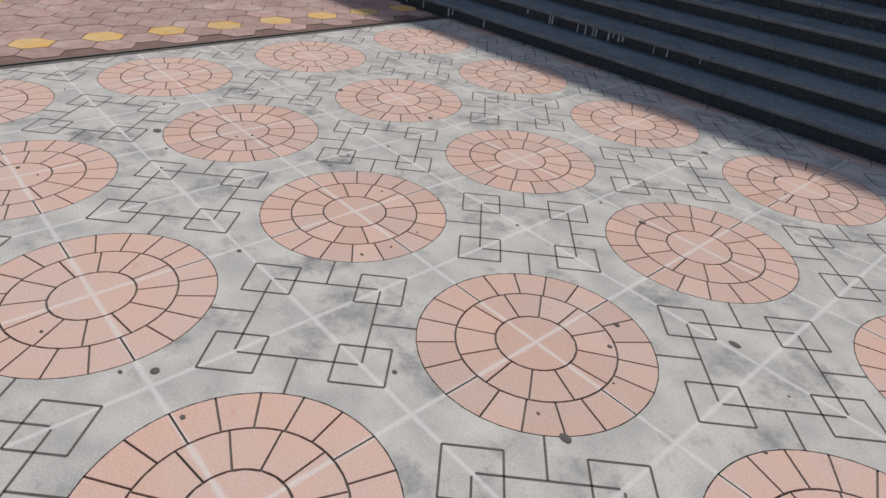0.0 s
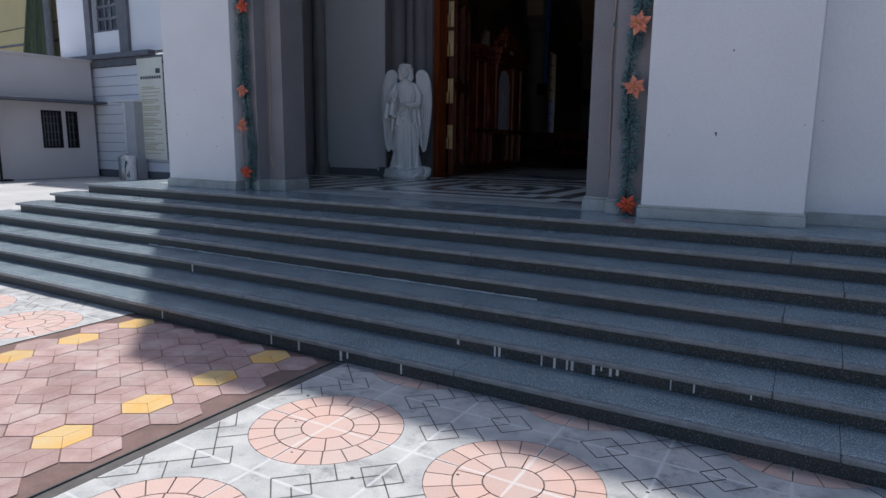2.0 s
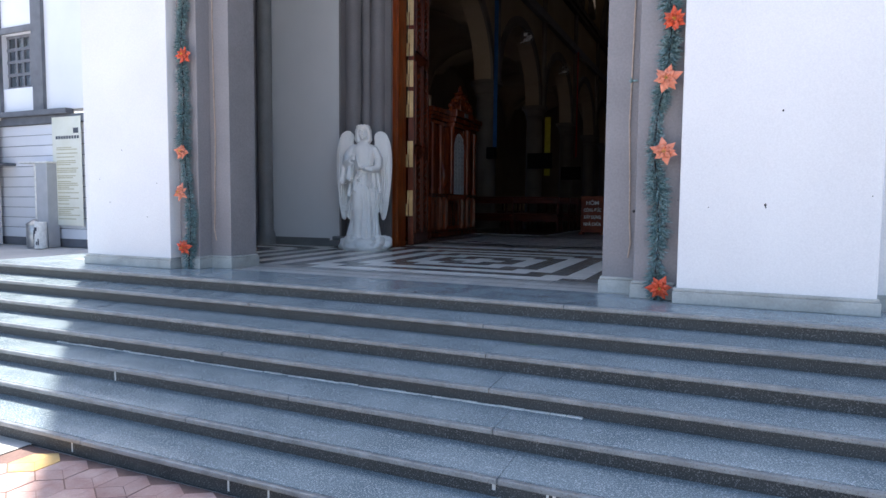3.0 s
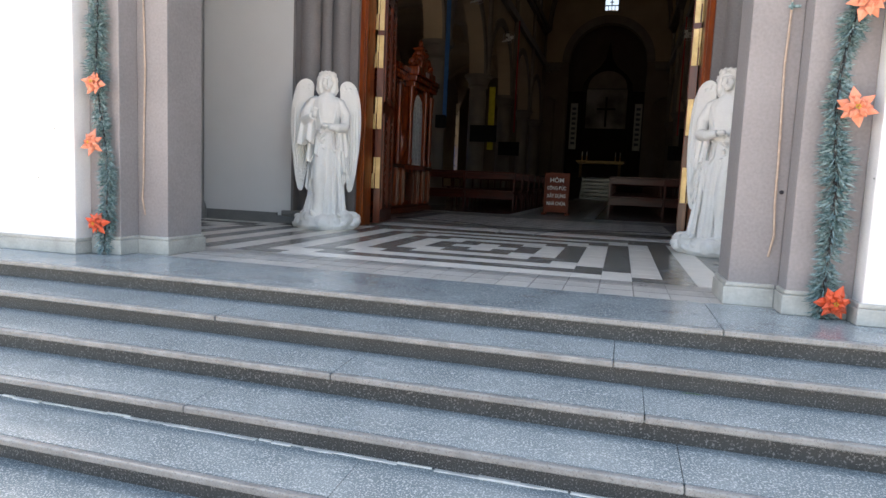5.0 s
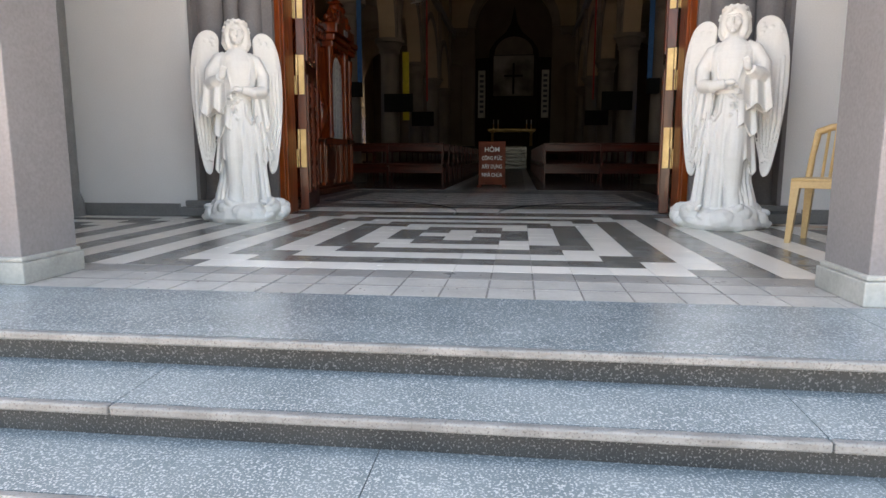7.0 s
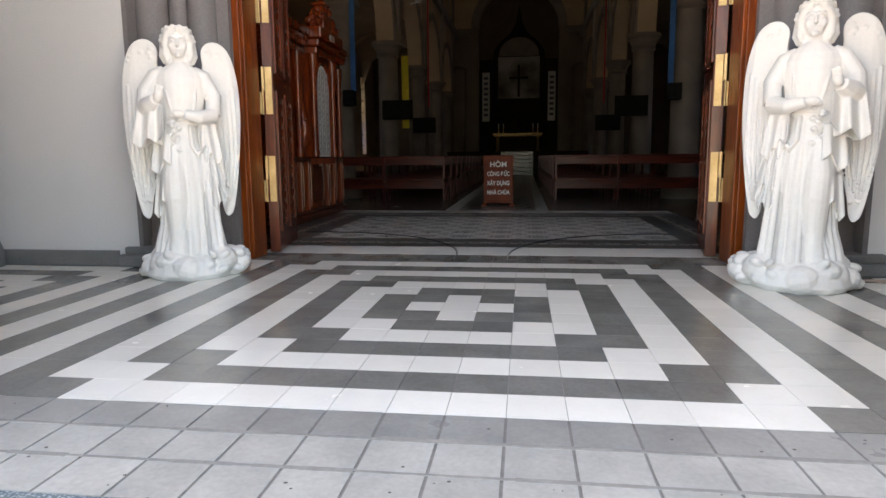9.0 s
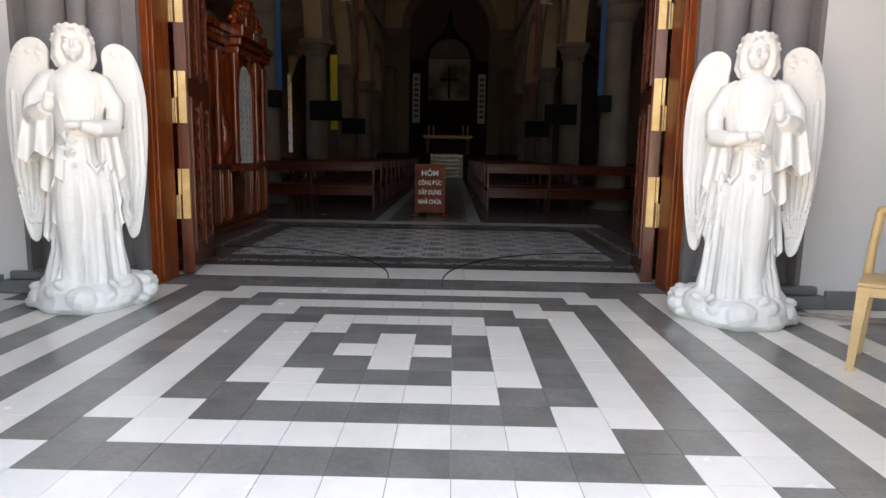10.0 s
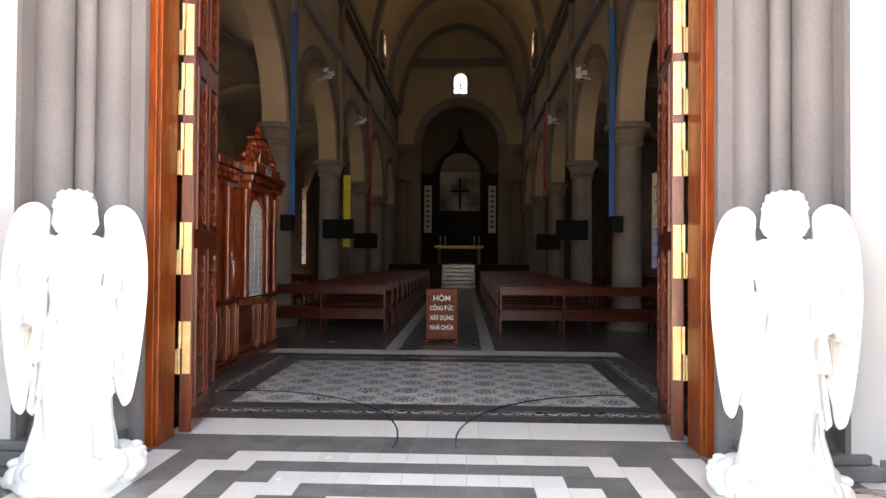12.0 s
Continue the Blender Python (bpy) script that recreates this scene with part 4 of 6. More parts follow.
garland(-1, -2.28, 6.865, [(-2.22, 3.02, 0.085, M_PETAL, 0.2), (-2.27, 2.07, 0.085, M_PETAL2, 0.9), (-2.3, 1.66, 0.085, M_PETAL2, 0.4), (-2.27, 1.1, 0.088, M_PETAL, 0.1), (-2.26, 3.65, 0.085, M_PETAL2, 0.6), (-2.28, 4.5, 0.085, M_PETAL, 0.3)], "blue-green tinsel garland with red poinsettias on a grey pilaster")
garland(1, 2.31, 6.865, [(2.37, 2.86, 0.088, M_PETAL, 0.5), (2.33, 2.46, 0.095, M_PETAL2, 0.2), (2.33, 1.95, 0.09, M_PETAL2, 0.75), (2.33, 0.97, 0.085, M_PETAL, 0.0), (2.32, 3.5, 0.085, M_PETAL, 0.4), (2.31, 4.2, 0.085, M_PETAL2, 0.4)], "blue-green tinsel garland with salmon poinsettias on a grey pilaster")

for s in (-1, 1):
    x = AX + s * 2.09
    pts = [(x - s * 0.0, 7.028, 8.0), (x, 7.028, 3.2), (x - s * 0.01, 7.025, 2.6), (x - s * 0.02, 7.025, 2.2), (x - s * 0.005, 7.025, 1.75), (x + s * 0.0, 7.025, 1.45), (x + s * 0.012, 7.025, 1.28), (x - s * 0.006, 7.035, 1.16)]
    whole("cable", tube(bmesh.new(), pts, 0.0065, 8), M_CABLE, "pale brown cable hanging loose down a grey pilaster", "cable", group="pilaster cables", smooth=True)
whole("cable_tie", boxes((2.04, 2.1, 7.012, 7.022, 2.5, 2.515), (2.05, 2.06, 7.005, 7.022, 2.49, 2.53), bevel=0.002), M_LEAF, "green wire tie round a loose cable", "tie")
bm = bmesh.new()
for dx, dz, r in ((0, 0, 0.008), (0.003, -0.016, 0.005), (0.6, 0.06, 0.0035), (0.71, 0.09, 0.0035), (-0.55, 0.03, 0.0035), (-0.35, -0.02, 0.0035), (0.08, 0.62, 0.006)):
    blob(bm, (2.985 + dx, 6.73, 1.575 + dz), (r, 0.002, r * 1.3), 0, 8)
for x, z in ((-3.3, 1.55), (-2.75, 1.4), (-3.1, 2.1), (-2.6, 1.75), (-3.45, 1.8)):
    blob(bm, (x, 6.73, z), (0.006, 0.002, 0.006), 0, 8)
whole("wall_scuff", bm, M_IRON, "small dark chips in the white wall paint", "scuff", "stuff")
whole("wall_plug", blob(bmesh.new(), (2.1, 7.035, 1.52), (0.012, 0.004, 0.012), 0, 8), M_IRON, "small dark plug in a grey pilaster", "plug")


def chair(at, turn):
    c = thing("plastic_chair", "beige moulded plastic chair beside the marble angel", "chair", at=at)
    bm = bmesh.new()
    box(bm, -0.2, 0.2, -0.2, 0.2, 0.435, 0.46, bevel=0.012)
    part("seat", bm, M_PLASTIC, c, smooth=True)
    part("apron", boxes((-0.195, 0.195, -0.195, -0.18, 0.39, 0.437), (-0.195, 0.195, 0.18, 0.195, 0.39, 0.437), (-0.195, -0.18, -0.18, 0.18, 0.39, 0.437), (0.18, 0.195, -0.18, 0.18, 0.39, 0.437), bevel=0.004), M_PLASTIC, c)
    for sx in (-1, 1):
        for sy in (-1, 1):
            bm = bmesh.new()
            rr = []
            for z, o, w in ((0.437, 0.163, 0.034), (0.38, 0.17, 0.027), (0.0, 0.19, 0.017)):
                x0, y0 = sx * o, sy * o
                rr.append(ring(bm, [(x0 - w, y0 - w, z), (x0 + w, y0 - w, z), (x0 + w, y0 + w, z), (x0 - w, y0 + w, z)]))
            skin(bm, rr)
            part("leg", bm, M_PLASTIC, c)
        part("upright", tube(bmesh.new(), [(sx * 0.185, 0.17, 0.44), (sx * 0.18, 0.215, 0.62), (sx * 0.165, 0.26, 0.79)], [0.024, 0.021, 0.024], 10), M_PLASTIC, c, smooth=True)
    part("top_rail", tube(bmesh.new(), [(-0.172, 0.255, 0.785), (-0.09, 0.285, 0.82), (0.0, 0.295, 0.83), (0.09, 0.285, 0.82), (0.172, 0.255, 0.785)], 0.027, 10), M_PLASTIC, c, smooth=True)
    for i in range(5):
        x = -0.1 + 0.05 * i
        part("slat", tube(bmesh.new(), [(x, 0.185, 0.45), (x, 0.235, 0.63), (x, 0.282, 0.81)], 0.012, 6), M_PLASTIC, c, smooth=True)
    c.matrix_world = pose(*at, 0, 0, turn)
    return c


chair((2.62, 9.06, P), -38)
bm = bmesh.new()
for k in range(3):
    tube(bm, [(2.62 + 0.5 * t + 0.03 * k, 10.14 - 0.1 * k * t + 0.05 * math.sin(5 * t + k), P + 0.012) for t in np.linspace(0, 1, 12)], 0.006, 6)
whole("straw_broom", bm, M_CABLE, "thin straw strands lying on the tiled floor behind the statue", "straw", smooth=True)

# curved door tracks in the floor
for sx in (-1, 1):
    pts = [(sx * (1.985 - (1.76 - 0.09 * t) * math.cos(-0.13 + 1.85 * t)), 11.14 + (1.76 - 0.09 * t) * math.sin(-0.13 + 1.85 * t), P + 0.004) for t in np.linspace(0, 1, 40)]
    whole("door_track", tube(bmesh.new(), pts, 0.007, 6), M_BLACK, "thin dark curved door track set in the tiled floor", "door track", group="door tracks", smooth=True)

# ---- church furniture ----
sign = thing("sign_box", "wooden donation sign with white letters standing in the aisle", "sign", at=(-0.09, 16.92, P))
part("board", boxes((-0.24, 0.24, -0.02, 0.02, 0.05, 0.88), bevel=0.004), M_SIGN, sign)
part("frame", boxes((-0.265, -0.225, -0.035, 0.035, 0.04, 0.9), (0.225, 0.265, -0.035, 0.035, 0.04, 0.9), (-0.225, 0.225, -0.035, 0.035, 0.86, 0.9), (-0.225, 0.225, -0.035, 0.035, 0.06, 0.1), bevel=0.006), M_SIGN, sign, "moulded reddish wooden frame")
for x in (-0.245, 0.245):
    part("foot", boxes((x - 0.045, x + 0.045, -0.16, 0.16, 0, 0.045), bevel=0.01), M_SIGN, sign)
for line, z, size in (("HÒM", 0.7, 0.13), ("CÔNG ĐỨC", 0.54, 0.105), ("XÂY DỰNG", 0.375, 0.105), ("NHÀ CHÚA", 0.21, 0.105)):
    cu = bpy.data.curves.new("lettering", "FONT")
    cu.body, cu.size, cu.align_x, cu.extrude, cu.offset = line, size, "CENTER", 0.002, 0.0022
    tmp = new("lettering", cu)
    bpy.context.view_layer.update()
    me = bpy.data.meshes.new_from_object(tmp.evaluated_get(bpy.context.evaluated_depsgraph_get()))
    bpy.data.objects.remove(tmp)
    me.materials.clear()
    me.materials.append(M_LETTER)
    wide = max(v.co.x for v in me.vertices) - min(v.co.x for v in me.vertices)
    k = min(1.0, 0.4 / wide)
    t = new("lettering", me)
    t.parent = sign
    t.matrix_basis = pose(0, -0.023, z, 90, 0, 0) @ Matrix.Diagonal((k, 1, 1, 1))
    tagged(t, "white painted words")


def pew(x0, x1, y, mid):
    c = thing("pew", "long reddish-brown varnished wooden church pew", "pew", "pews", at=(x0, y, P))
    L = x1 - x0
    part("seat", boxes((0.04, L - 0.04, 0.2, 0.58, 0.42, 0.455), bevel=0.008), M_PEW, c)
    part("back_rail", boxes((0.0, L, 0.08, 0.19, 0.86, 0.9), (0.04, L - 0.04, 0.14, 0.17, 0.72, 0.86), bevel=0.008), M_PEW, c)
    part("back_panel", boxes((0.04, L - 0.04, 0.15, 0.17, 0.24, 0.42), bevel=0.004), M_PEW, c)
    part("kneeler", boxes((0.05, L - 0.05, -0.08, 0.06, 0.42, 0.45), bevel=0.006), M_PEW, c)
    for x in (0.0, mid, L - 0.045) if mid else (0.0, L - 0.045):
        part("end_panel", boxes((x, x + 0.045, 0.08, 0.15, 0, 0.88), (x, x + 0.045, 0.15, 0.62, 0.36, 0.46), (x, x + 0.045, 0.53, 0.6, 0, 0.4), (x, x + 0.045, -0.08, 0.08, 0.38, 0.44), bevel=0.006), M_PEW, c)
    return c


pew(0.97, 4.0, 18.15, 1.2)
pew(-4.1, -1.22, 18.15, 1.6)
first = pew(0.97, 3.1, 19.45, 1.2)
second = pew(-3.12, -1.22, 19.45, 0)
for i in range(1, 13):
    copy_thing(first, pose(0.97, 19.45 + 1.15 * i, P))
    copy_thing(second, pose(-3.12, 19.45 + 1.15 * i, P))
for i in range(6):
    copy_thing(first, pose(4.2, 19.6 + 1.15 * i, P))
    copy_thing(second, pose(-6.3, 19.6 + 1.15 * i, P))

# confessional
conf = thing("confessional", "tall carved glossy red-brown wooden confessional with latticed window", "confessional", at=(-3.4, 14.65, P))
part("body", boxes((-0.7, 0.7, -1.2, 1.2, 0.12, 2.3), bevel=0.01), M_CONF, conf)
part("plinth", boxes((-0.74, 0.79, -1.26, 1.26, 0, 0.1), (-0.72, 0.76, -1.23, 1.23, 0.1, 0.15), bevel=0.015), M_WOOD_D, conf)
part("cornice", boxes((-0.74, 0.76, -1.25, 1.25, 2.3, 2.38), (-0.76, 0.8, -1.28, 1.28, 2.38, 2.45), (-0.78, 0.84, -1.31, 1.31, 2.45, 2.52), (-0.8, 0.87, -1.33, 1.33, 2.52, 2.62), bevel=0.015), M_CONF, conf, "stepped moulded cornice")
for k in range(26):
    part("dentil", boxes((0.8, 0.835, -1.24 + 0.0975 * k, -1.19 + 0.0975 * k, 2.385, 2.442)), M_CONF, conf)
bay = part("bay_cornice", boxes((0.7, 0.93, -0.46, 0.46, 2.3, 2.4), (0.7, 0.97, -0.49, 0.49, 2.4, 2.5), (0.7, 1.02, -0.53, 0.53, 2.5, 2.66), bevel=0.02), M_CONF, conf, "projecting carved canopy")
part("bay", boxes((0.7, 0.83, -0.42, 0.42, 0.9, 2.3), bevel=0.01), M_CONF, conf, "projecting window bay")
part("shelf", boxes((0.7, 0.8, -1.24, 1.24, 0.83, 0.9), bevel=0.02), M_WOOD_D, conf)
bm = bmesh.new()
prism(bm, [(0.8 + 0.24 * math.sin(math.pi * i / 10), -0.5 + 0.1 * i) for i in range(11)], 0.8, 0.885)
part("shelf", bm, M_WOOD_D, conf, "bowed dark kneeling shelf")
# turned posts beside the bay, and the square stiles below them
for y in (-1.14, -0.74, -0.44, 0.44, 0.74, 1.14):
    part("post", lathe(bmesh.new(), [(0.05, 0.9), (0.06, 0.97), (0.036, 1.04), (0.045, 1.4), (0.036, 1.85), (0.055, 1.92), (0.042, 1.98), (0.066, 2.2), (0.066, 2.3)], (0.745 if abs(y) > 0.5 else 0.86, y), 12), M_CONF, conf, "turned wooden post", smooth=True)
    part("stile", boxes((0.7, 0.77, y - 0.06, y + 0.06, 0.15, 0.83), (0.77, 0.79, y - 0.03, y + 0.03, 0.2, 0.78), bevel=0.008), M_CONF, conf)
for y in (-0.94, -0.59, 0.0, 0.59, 0.94):
    h = 0.36 if y == 0 else 0.11
    part("lower_panel", boxes((0.7, 0.712, y - h, y + h, 0.22, 0.76), (0.7, 0.725, y - h + 0.05, y + h - 0.05, 0.28, 0.7), bevel=0.01), M_WOOD_D, conf)
# swelling carved consoles either side of the window
for y in (-0.6, 0.6):
    bm = bmesh.new()
    tube(bm, [(0.71, y, 0.98), (0.75, y, 1.12), (0.77, y, 1.27), (0.74, y, 1.45), (0.71, y, 1.65), (0.71, y, 1.95), (0.73, y, 2.2)], [0.05, 0.085, 0.1, 0.085, 0.045, 0.05, 0.08], 12)
    for k in range(9):
        t = k / 8 * 5.0
        blob(bm, (0.8 - 0.05 * abs(math.sin(t)), y + 0.085 * math.cos(t) * (1 - 0.07 * k), 1.15 + 0.05 * k + 0.05 * math.sin(t)), (0.04, 0.035, 0.035), 0, 8)
    part("console", bm, M_CONF, conf, "carved swelling console", smooth=True)
for x in (-0.45, 0.0, 0.45):
    part("side_panel", boxes((x - 0.18, x + 0.18, -1.225, -1.2, 0.22, 0.78), (x - 0.18, x + 0.18, -1.225, -1.2, 0.98, 2.0), bevel=0.012), M_WOOD_D, conf)
# carved crest over the bay, stepping up to a finial
for y, z, ry, rz in ((-0.4, 2.74, 0.14, 0.09), (0.4, 2.74, 0.14, 0.09), (-0.25, 2.82, 0.14, 0.1), (0.25, 2.82, 0.14, 0.1), (0.0, 2.8, 0.18, 0.14), (-0.12, 2.94, 0.1, 0.08), (0.12, 2.94, 0.1, 0.08)):
    bm = blob(bmesh.new(), (0.86, y, z), (0.09, ry, rz), 0, 12)
    tube(bm, [(0.945, y + ry * (1 - 0.06 * k) * 0.8 * math.cos(0.55 * k), z + rz * (1 - 0.06 * k) * 0.8 * math.sin(0.55 * k)) for k in range(15)], 0.02, 6)
    part("crest_scroll", bm, M_CONF, bay, "carved scroll", smooth=True)
part("crest_block", boxes((0.76, 0.96, -0.2, 0.2, 2.66, 2.9), (0.78, 0.94, -0.11, 0.11, 2.9, 3.02), (0.76, 0.96, -0.14, 0.14, 3.02, 3.05), bevel=0.012), M_CONF, bay, "stepped carved pediment")
part("finial", lathe(bmesh.new(), [(0.06, 3.05), (0.075, 3.08), (0.04, 3.11), (0.05, 3.14), (0.01, 3.22)], (0.86, 0), 12), M_CONF, bay, smooth=True)
for y in (-0.5, 0.5):
    part("finial", lathe(bmesh.new(), [(0.045, 2.66), (0.06, 2.7), (0.03, 2.74), (0.05, 2.79), (0.008, 2.88)], (0.9, y), 10), M_CONF, bay, smooth=True)
part("number_plate", boxes((1.021, 1.026, -0.12, 0.08, 2.525, 2.61)), M_STEEL, bay, "small pale plate")
outline = [(-0.29, 0.9), (0.29, 0.9)] + [(0.29 * math.cos(math.pi * i / 10), 1.86 + 0.34 * math.sin(math.pi * i / 10)) for i in range(11)]
bm = bmesh.new()
a = ring(bm, [(0.832, y, z) for y, z in outline])
b = ring(bm, [(0.845, y, z) for y, z in outline])
skin(bm, [a, b])
win = part("window", bm, M_LETTER, conf, "white frosted arched pane")
bm = bmesh.new()
for i in range(6):
    y = -0.22 + 0.088 * i
    box(bm, 0.845, 0.855, y - 0.007, y + 0.007, 0.92, 1.86 + 0.3 * math.sqrt(1 - (y / 0.29) ** 2))
for i in range(14):
    for j in range(3):
        tube(bm, [(0.852, -0.17 + 0.17 * j + 0.05 * math.cos(t), 0.97 + 0.085 * i + 0.038 * math.sin(t)) for t in np.linspace(0, 6.283, 9)], 0.006, 4)
part("lattice", bm, M_STEEL, win, "grey metal lattice")
bm = bmesh.new()
arch = [(-0.33, 0.9), (-0.33, 1.86)] + [(-0.33 * math.cos(math.pi * i / 12), 1.86 + 0.38 * math.sin(math.pi * i / 12)) for i in range(1, 12)] + [(0.33, 1.86), (0.33, 0.9)]
tube(bm, [(0.845, y, z) for y, z in arch], 0.03, 8)
part("window_frame", bm, M_CONF, win, "round-headed moulded frame", smooth=True)

# altar, reredos, banners
altar = thing("altar", "pale stone altar table on slender legs", "altar", at=(0, 39.5, 2.0))
part("tabletop", boxes((-1.3, 1.3, -0.4, 0.4, 0.87, 0.97), (-1.24, 1.24, -0.37, 0.37, 0.8, 0.87), bevel=0.02), M_GILT, altar, "gilded altar top")
for x in (-1.05, -0.4, 0.4, 1.05):
    part("leg", lathe(bmesh.new(), [(0.12, 0), (0.08, 0.1), (0.08, 0.75), (0.13, 0.8)], (x, 0), 12), M_GILT, altar, smooth=True)
part("front_panel", boxes((-0.9, 0.9, -0.1, 0.1, 0, 0.85)), M_BED, altar)
rere = thing("reredos", "dark carved wooden reredos with pointed frame and pale painted panel", "reredos", at=(0, 43.4, 2.0))
bm = bmesh.new()
pts = [(-2.6, 0), (-2.6, 5.0), (-2.5, 5.3), (-1.5, 5.35), (-1.45, 5.8), (-1.1, 6.3), (-0.5, 6.8), (-0.2, 7.3), (-0.08, 7.9), (0, 8.3), (0.08, 7.9), (0.2, 7.3), (0.5, 6.8), (1.1, 6.3), (1.45, 5.8), (1.5, 5.35), (2.5, 5.3), (2.6, 5.0), (2.6, 0)]
skin(bm, [ring(bm, [(x, 0, z) for x, z in pts]), ring(bm, [(x, 0.25, z) for x, z in pts])])
part("backboard", bm, M_BED, rere)
part("panel", boxes((-1.2, 1.2, -0.06, 0.0, 3.1, 5.45), bevel=0.02), M_CLOUD, rere, "pale clouded painted panel")
bm = bmesh.new()
skin(bm, [ring(bm, [(x, y, z) for x, z in [(-1.15, 5.5)] + [(-1.15 * math.cos(math.pi * i / 12), 5.55 + 1.0 * math.sin(math.pi * i / 12)) for i in range(13)] + [(1.15, 5.5)]]) for y in (-0.04, 0.0)])
part("tympanum", bm, M_STONEGREY, rere, "carved brown arched head")
for x in (-1.45, 1.45, -2.45, 2.45):
    part("colonnette", lathe(bmesh.new(), [(0.12, 0.3), (0.09, 0.5), (0.09, 5.0), (0.14, 5.25)], (x, -0.06), 10), M_BED, rere, smooth=True)
part("cross", boxes((-0.06, 0.06, -0.14, -0.06, 3.2, 5.0), (-0.55, 0.55, -0.14, -0.06, 4.2, 4.32)), M_BED, rere, "dark wooden cross")
for x in (-1.9, 1.9):
    bn = part("banner", boxes((x - 0.22, x + 0.22, -0.05, -0.03, 1.8, 4.6)), M_TILE_L, rere, "tall pale banner")
    bm = bmesh.new()
    for i in range(8):
        box(bm, x - 0.12, x + 0.12, -0.056, -0.05, 2.1 + 0.3 * i, 2.25 + 0.3 * i)
    tagged(part("lettering", bm, M_INK_D, bn), "dark unreadable writing", kind="stuff")
for x in (-1.0, -0.75, 0.8, 1.05):
    cd = thing("candlestick", "brass candlestick with white candle on the altar", "candlestick", "altar candlesticks", at=(x, 39.5, 2.97))
    part("stem", lathe(bmesh.new(), [(0.08, 0), (0.03, 0.04), (0.025, 0.22), (0.05, 0.26)], n=10), M_BRASS, cd, smooth=True)
    part("candle", lathe(bmesh.new(), [(0.022, 0.26), (0.022, 0.5)], n=10), M_LETTER, cd)
for s in (-1, 1):
    whole("hanging_banner", boxes((s * 3.23 - 0.055, s * 3.23 + 0.055, 18.86, 18.88, 3.14, 7.33)), M_BLUE, "long narrow blue cloth banner hanging by a column", "banner", group="nave banners")
    whole("hanging_banner", boxes((s * 3.15 - 0.025, s * 3.15 + 0.025, 29.0, 29.02, 3.6, 8.0)), M_REDC, "thin red cloth banner hanging by a column", "banner", group="nave banners")
    for y, z, w in ((24.0, 3.1, 0.44), (28.9, 2.9, 0.42)):
        tv = thing("television", "black flat television fixed to a church column", "television", "nave televisions", at=(s * 3.25, y - 0.36, z))
        part("casing", boxes((-w, w, -0.04, 0.04, -0.27, 0.27), bevel=0.012), M_SCREEN, tv)
        part("screen", boxes((-w + 0.03, w - 0.03, -0.045, -0.0405, -0.24, 0.24)), M_SCREEN, tv)
        part("bracket", boxes((-0.05, 0.05, 0.04, 0.14, -0.06, 0.06)), M_IRON, tv)
    sp = thing("loudspeaker", "black column loudspeaker on a grey church column", "loudspeaker", "nave loudspeakers", at=(s * 3.3, 18.8, 3.0))
    part("casing", boxes((-0.12, 0.12, -0.12, 0.1, -0.16, 0.16), bevel=0.015), M_SCREEN, sp)
    part("grille", boxes((-0.1, 0.1, -0.13, -0.121, -0.14, 0.14)), M_SCREEN, sp)
    for y, z in ((21.2, 6.7), (26.2, 6.7)):
        fan = thing("wall_fan", "white wall fan on an arch of the nave", "fan", "wall fans", at=(s * 3.0, y, z))
        bm = bmesh.new()
        for r in (0.07, 0.14, 0.21):
            tube(bm, [(r * math.cos(t), -0.16, r * math.sin(t)) for t in np.linspace(0, 6.283, 17)], 0.006, 5)
        for t in np.linspace(0, 6.283, 13)[:-1]:
            tube(bm, [(0, -0.19, 0), (0.21 * math.cos(t), -0.16, 0.21 * math.sin(t))], 0.004, 4)
        part("cage", bm, M_STEEL, fan)
        part("motor", lathe(bmesh.new(), [(0.06, -0.07), (0.07, 0.07)], (0, 0), 12), M_LETTER, fan)
        part("arm", tube(bmesh.new(), [(0, -0.1, 0), (0, 0.0, -0.05), (s * 0.28, 0.05, -0.1)], 0.02, 8), M_LETTER, fan)
        bm = bmesh.new()
        for k in range(3):
            t = k * 2.094
            box(bm, 0.1 * math.cos(t) - 0.06, 0.1 * math.cos(t) + 0.06, -0.155, -0.15, 0.1 * math.sin(t) - 0.05, 0.1 * math.sin(t) + 0.05)
        part("blade", bm, M_LETTER, fan)
whole("hanging_banner", boxes((-3.08 - 0.1, -3.08 + 0.1, 24.0, 24.02, 2.6, 4.65)), M_YEL, "yellow cloth banner hanging by a column", "banner", group="nave banners")

# ---- buildings beside the church ----
annex = thing("annex_building", "low grey painted annex with canopy ledge and dark barred windows", "building")
for row in ((-27, -20.7, 4.0, 14.01, 0, 4.35), (-27, -20.7, 14.73, 14.89, 0, 4.35), (-27, -20.7, 15.32, 16.0, 0, 4.35), (-27, -20.7, 14.01, 14.73, 0, 1.11), (-27, -20.7, 14.89, 15.32, 0, 1.11), (-27, -20.7, 14.01, 14.73, 2.47, 4.35), (-27, -20.7, 14.89, 15.32, 2.47, 4.35)):
    part("wall", boxes(row), M_ANNEX, annex)
part("parapet_cap", boxes((-20.8, -20.62, 4.0, 16.05, 4.35, 4.42)), M_ANNEX, annex)
part("canopy", boxes((-20.7, -20.05, 4.0, 16.2, 2.76, 2.86), bevel=0.02), M_TRIM, annex, "thin grey canopy ledge")
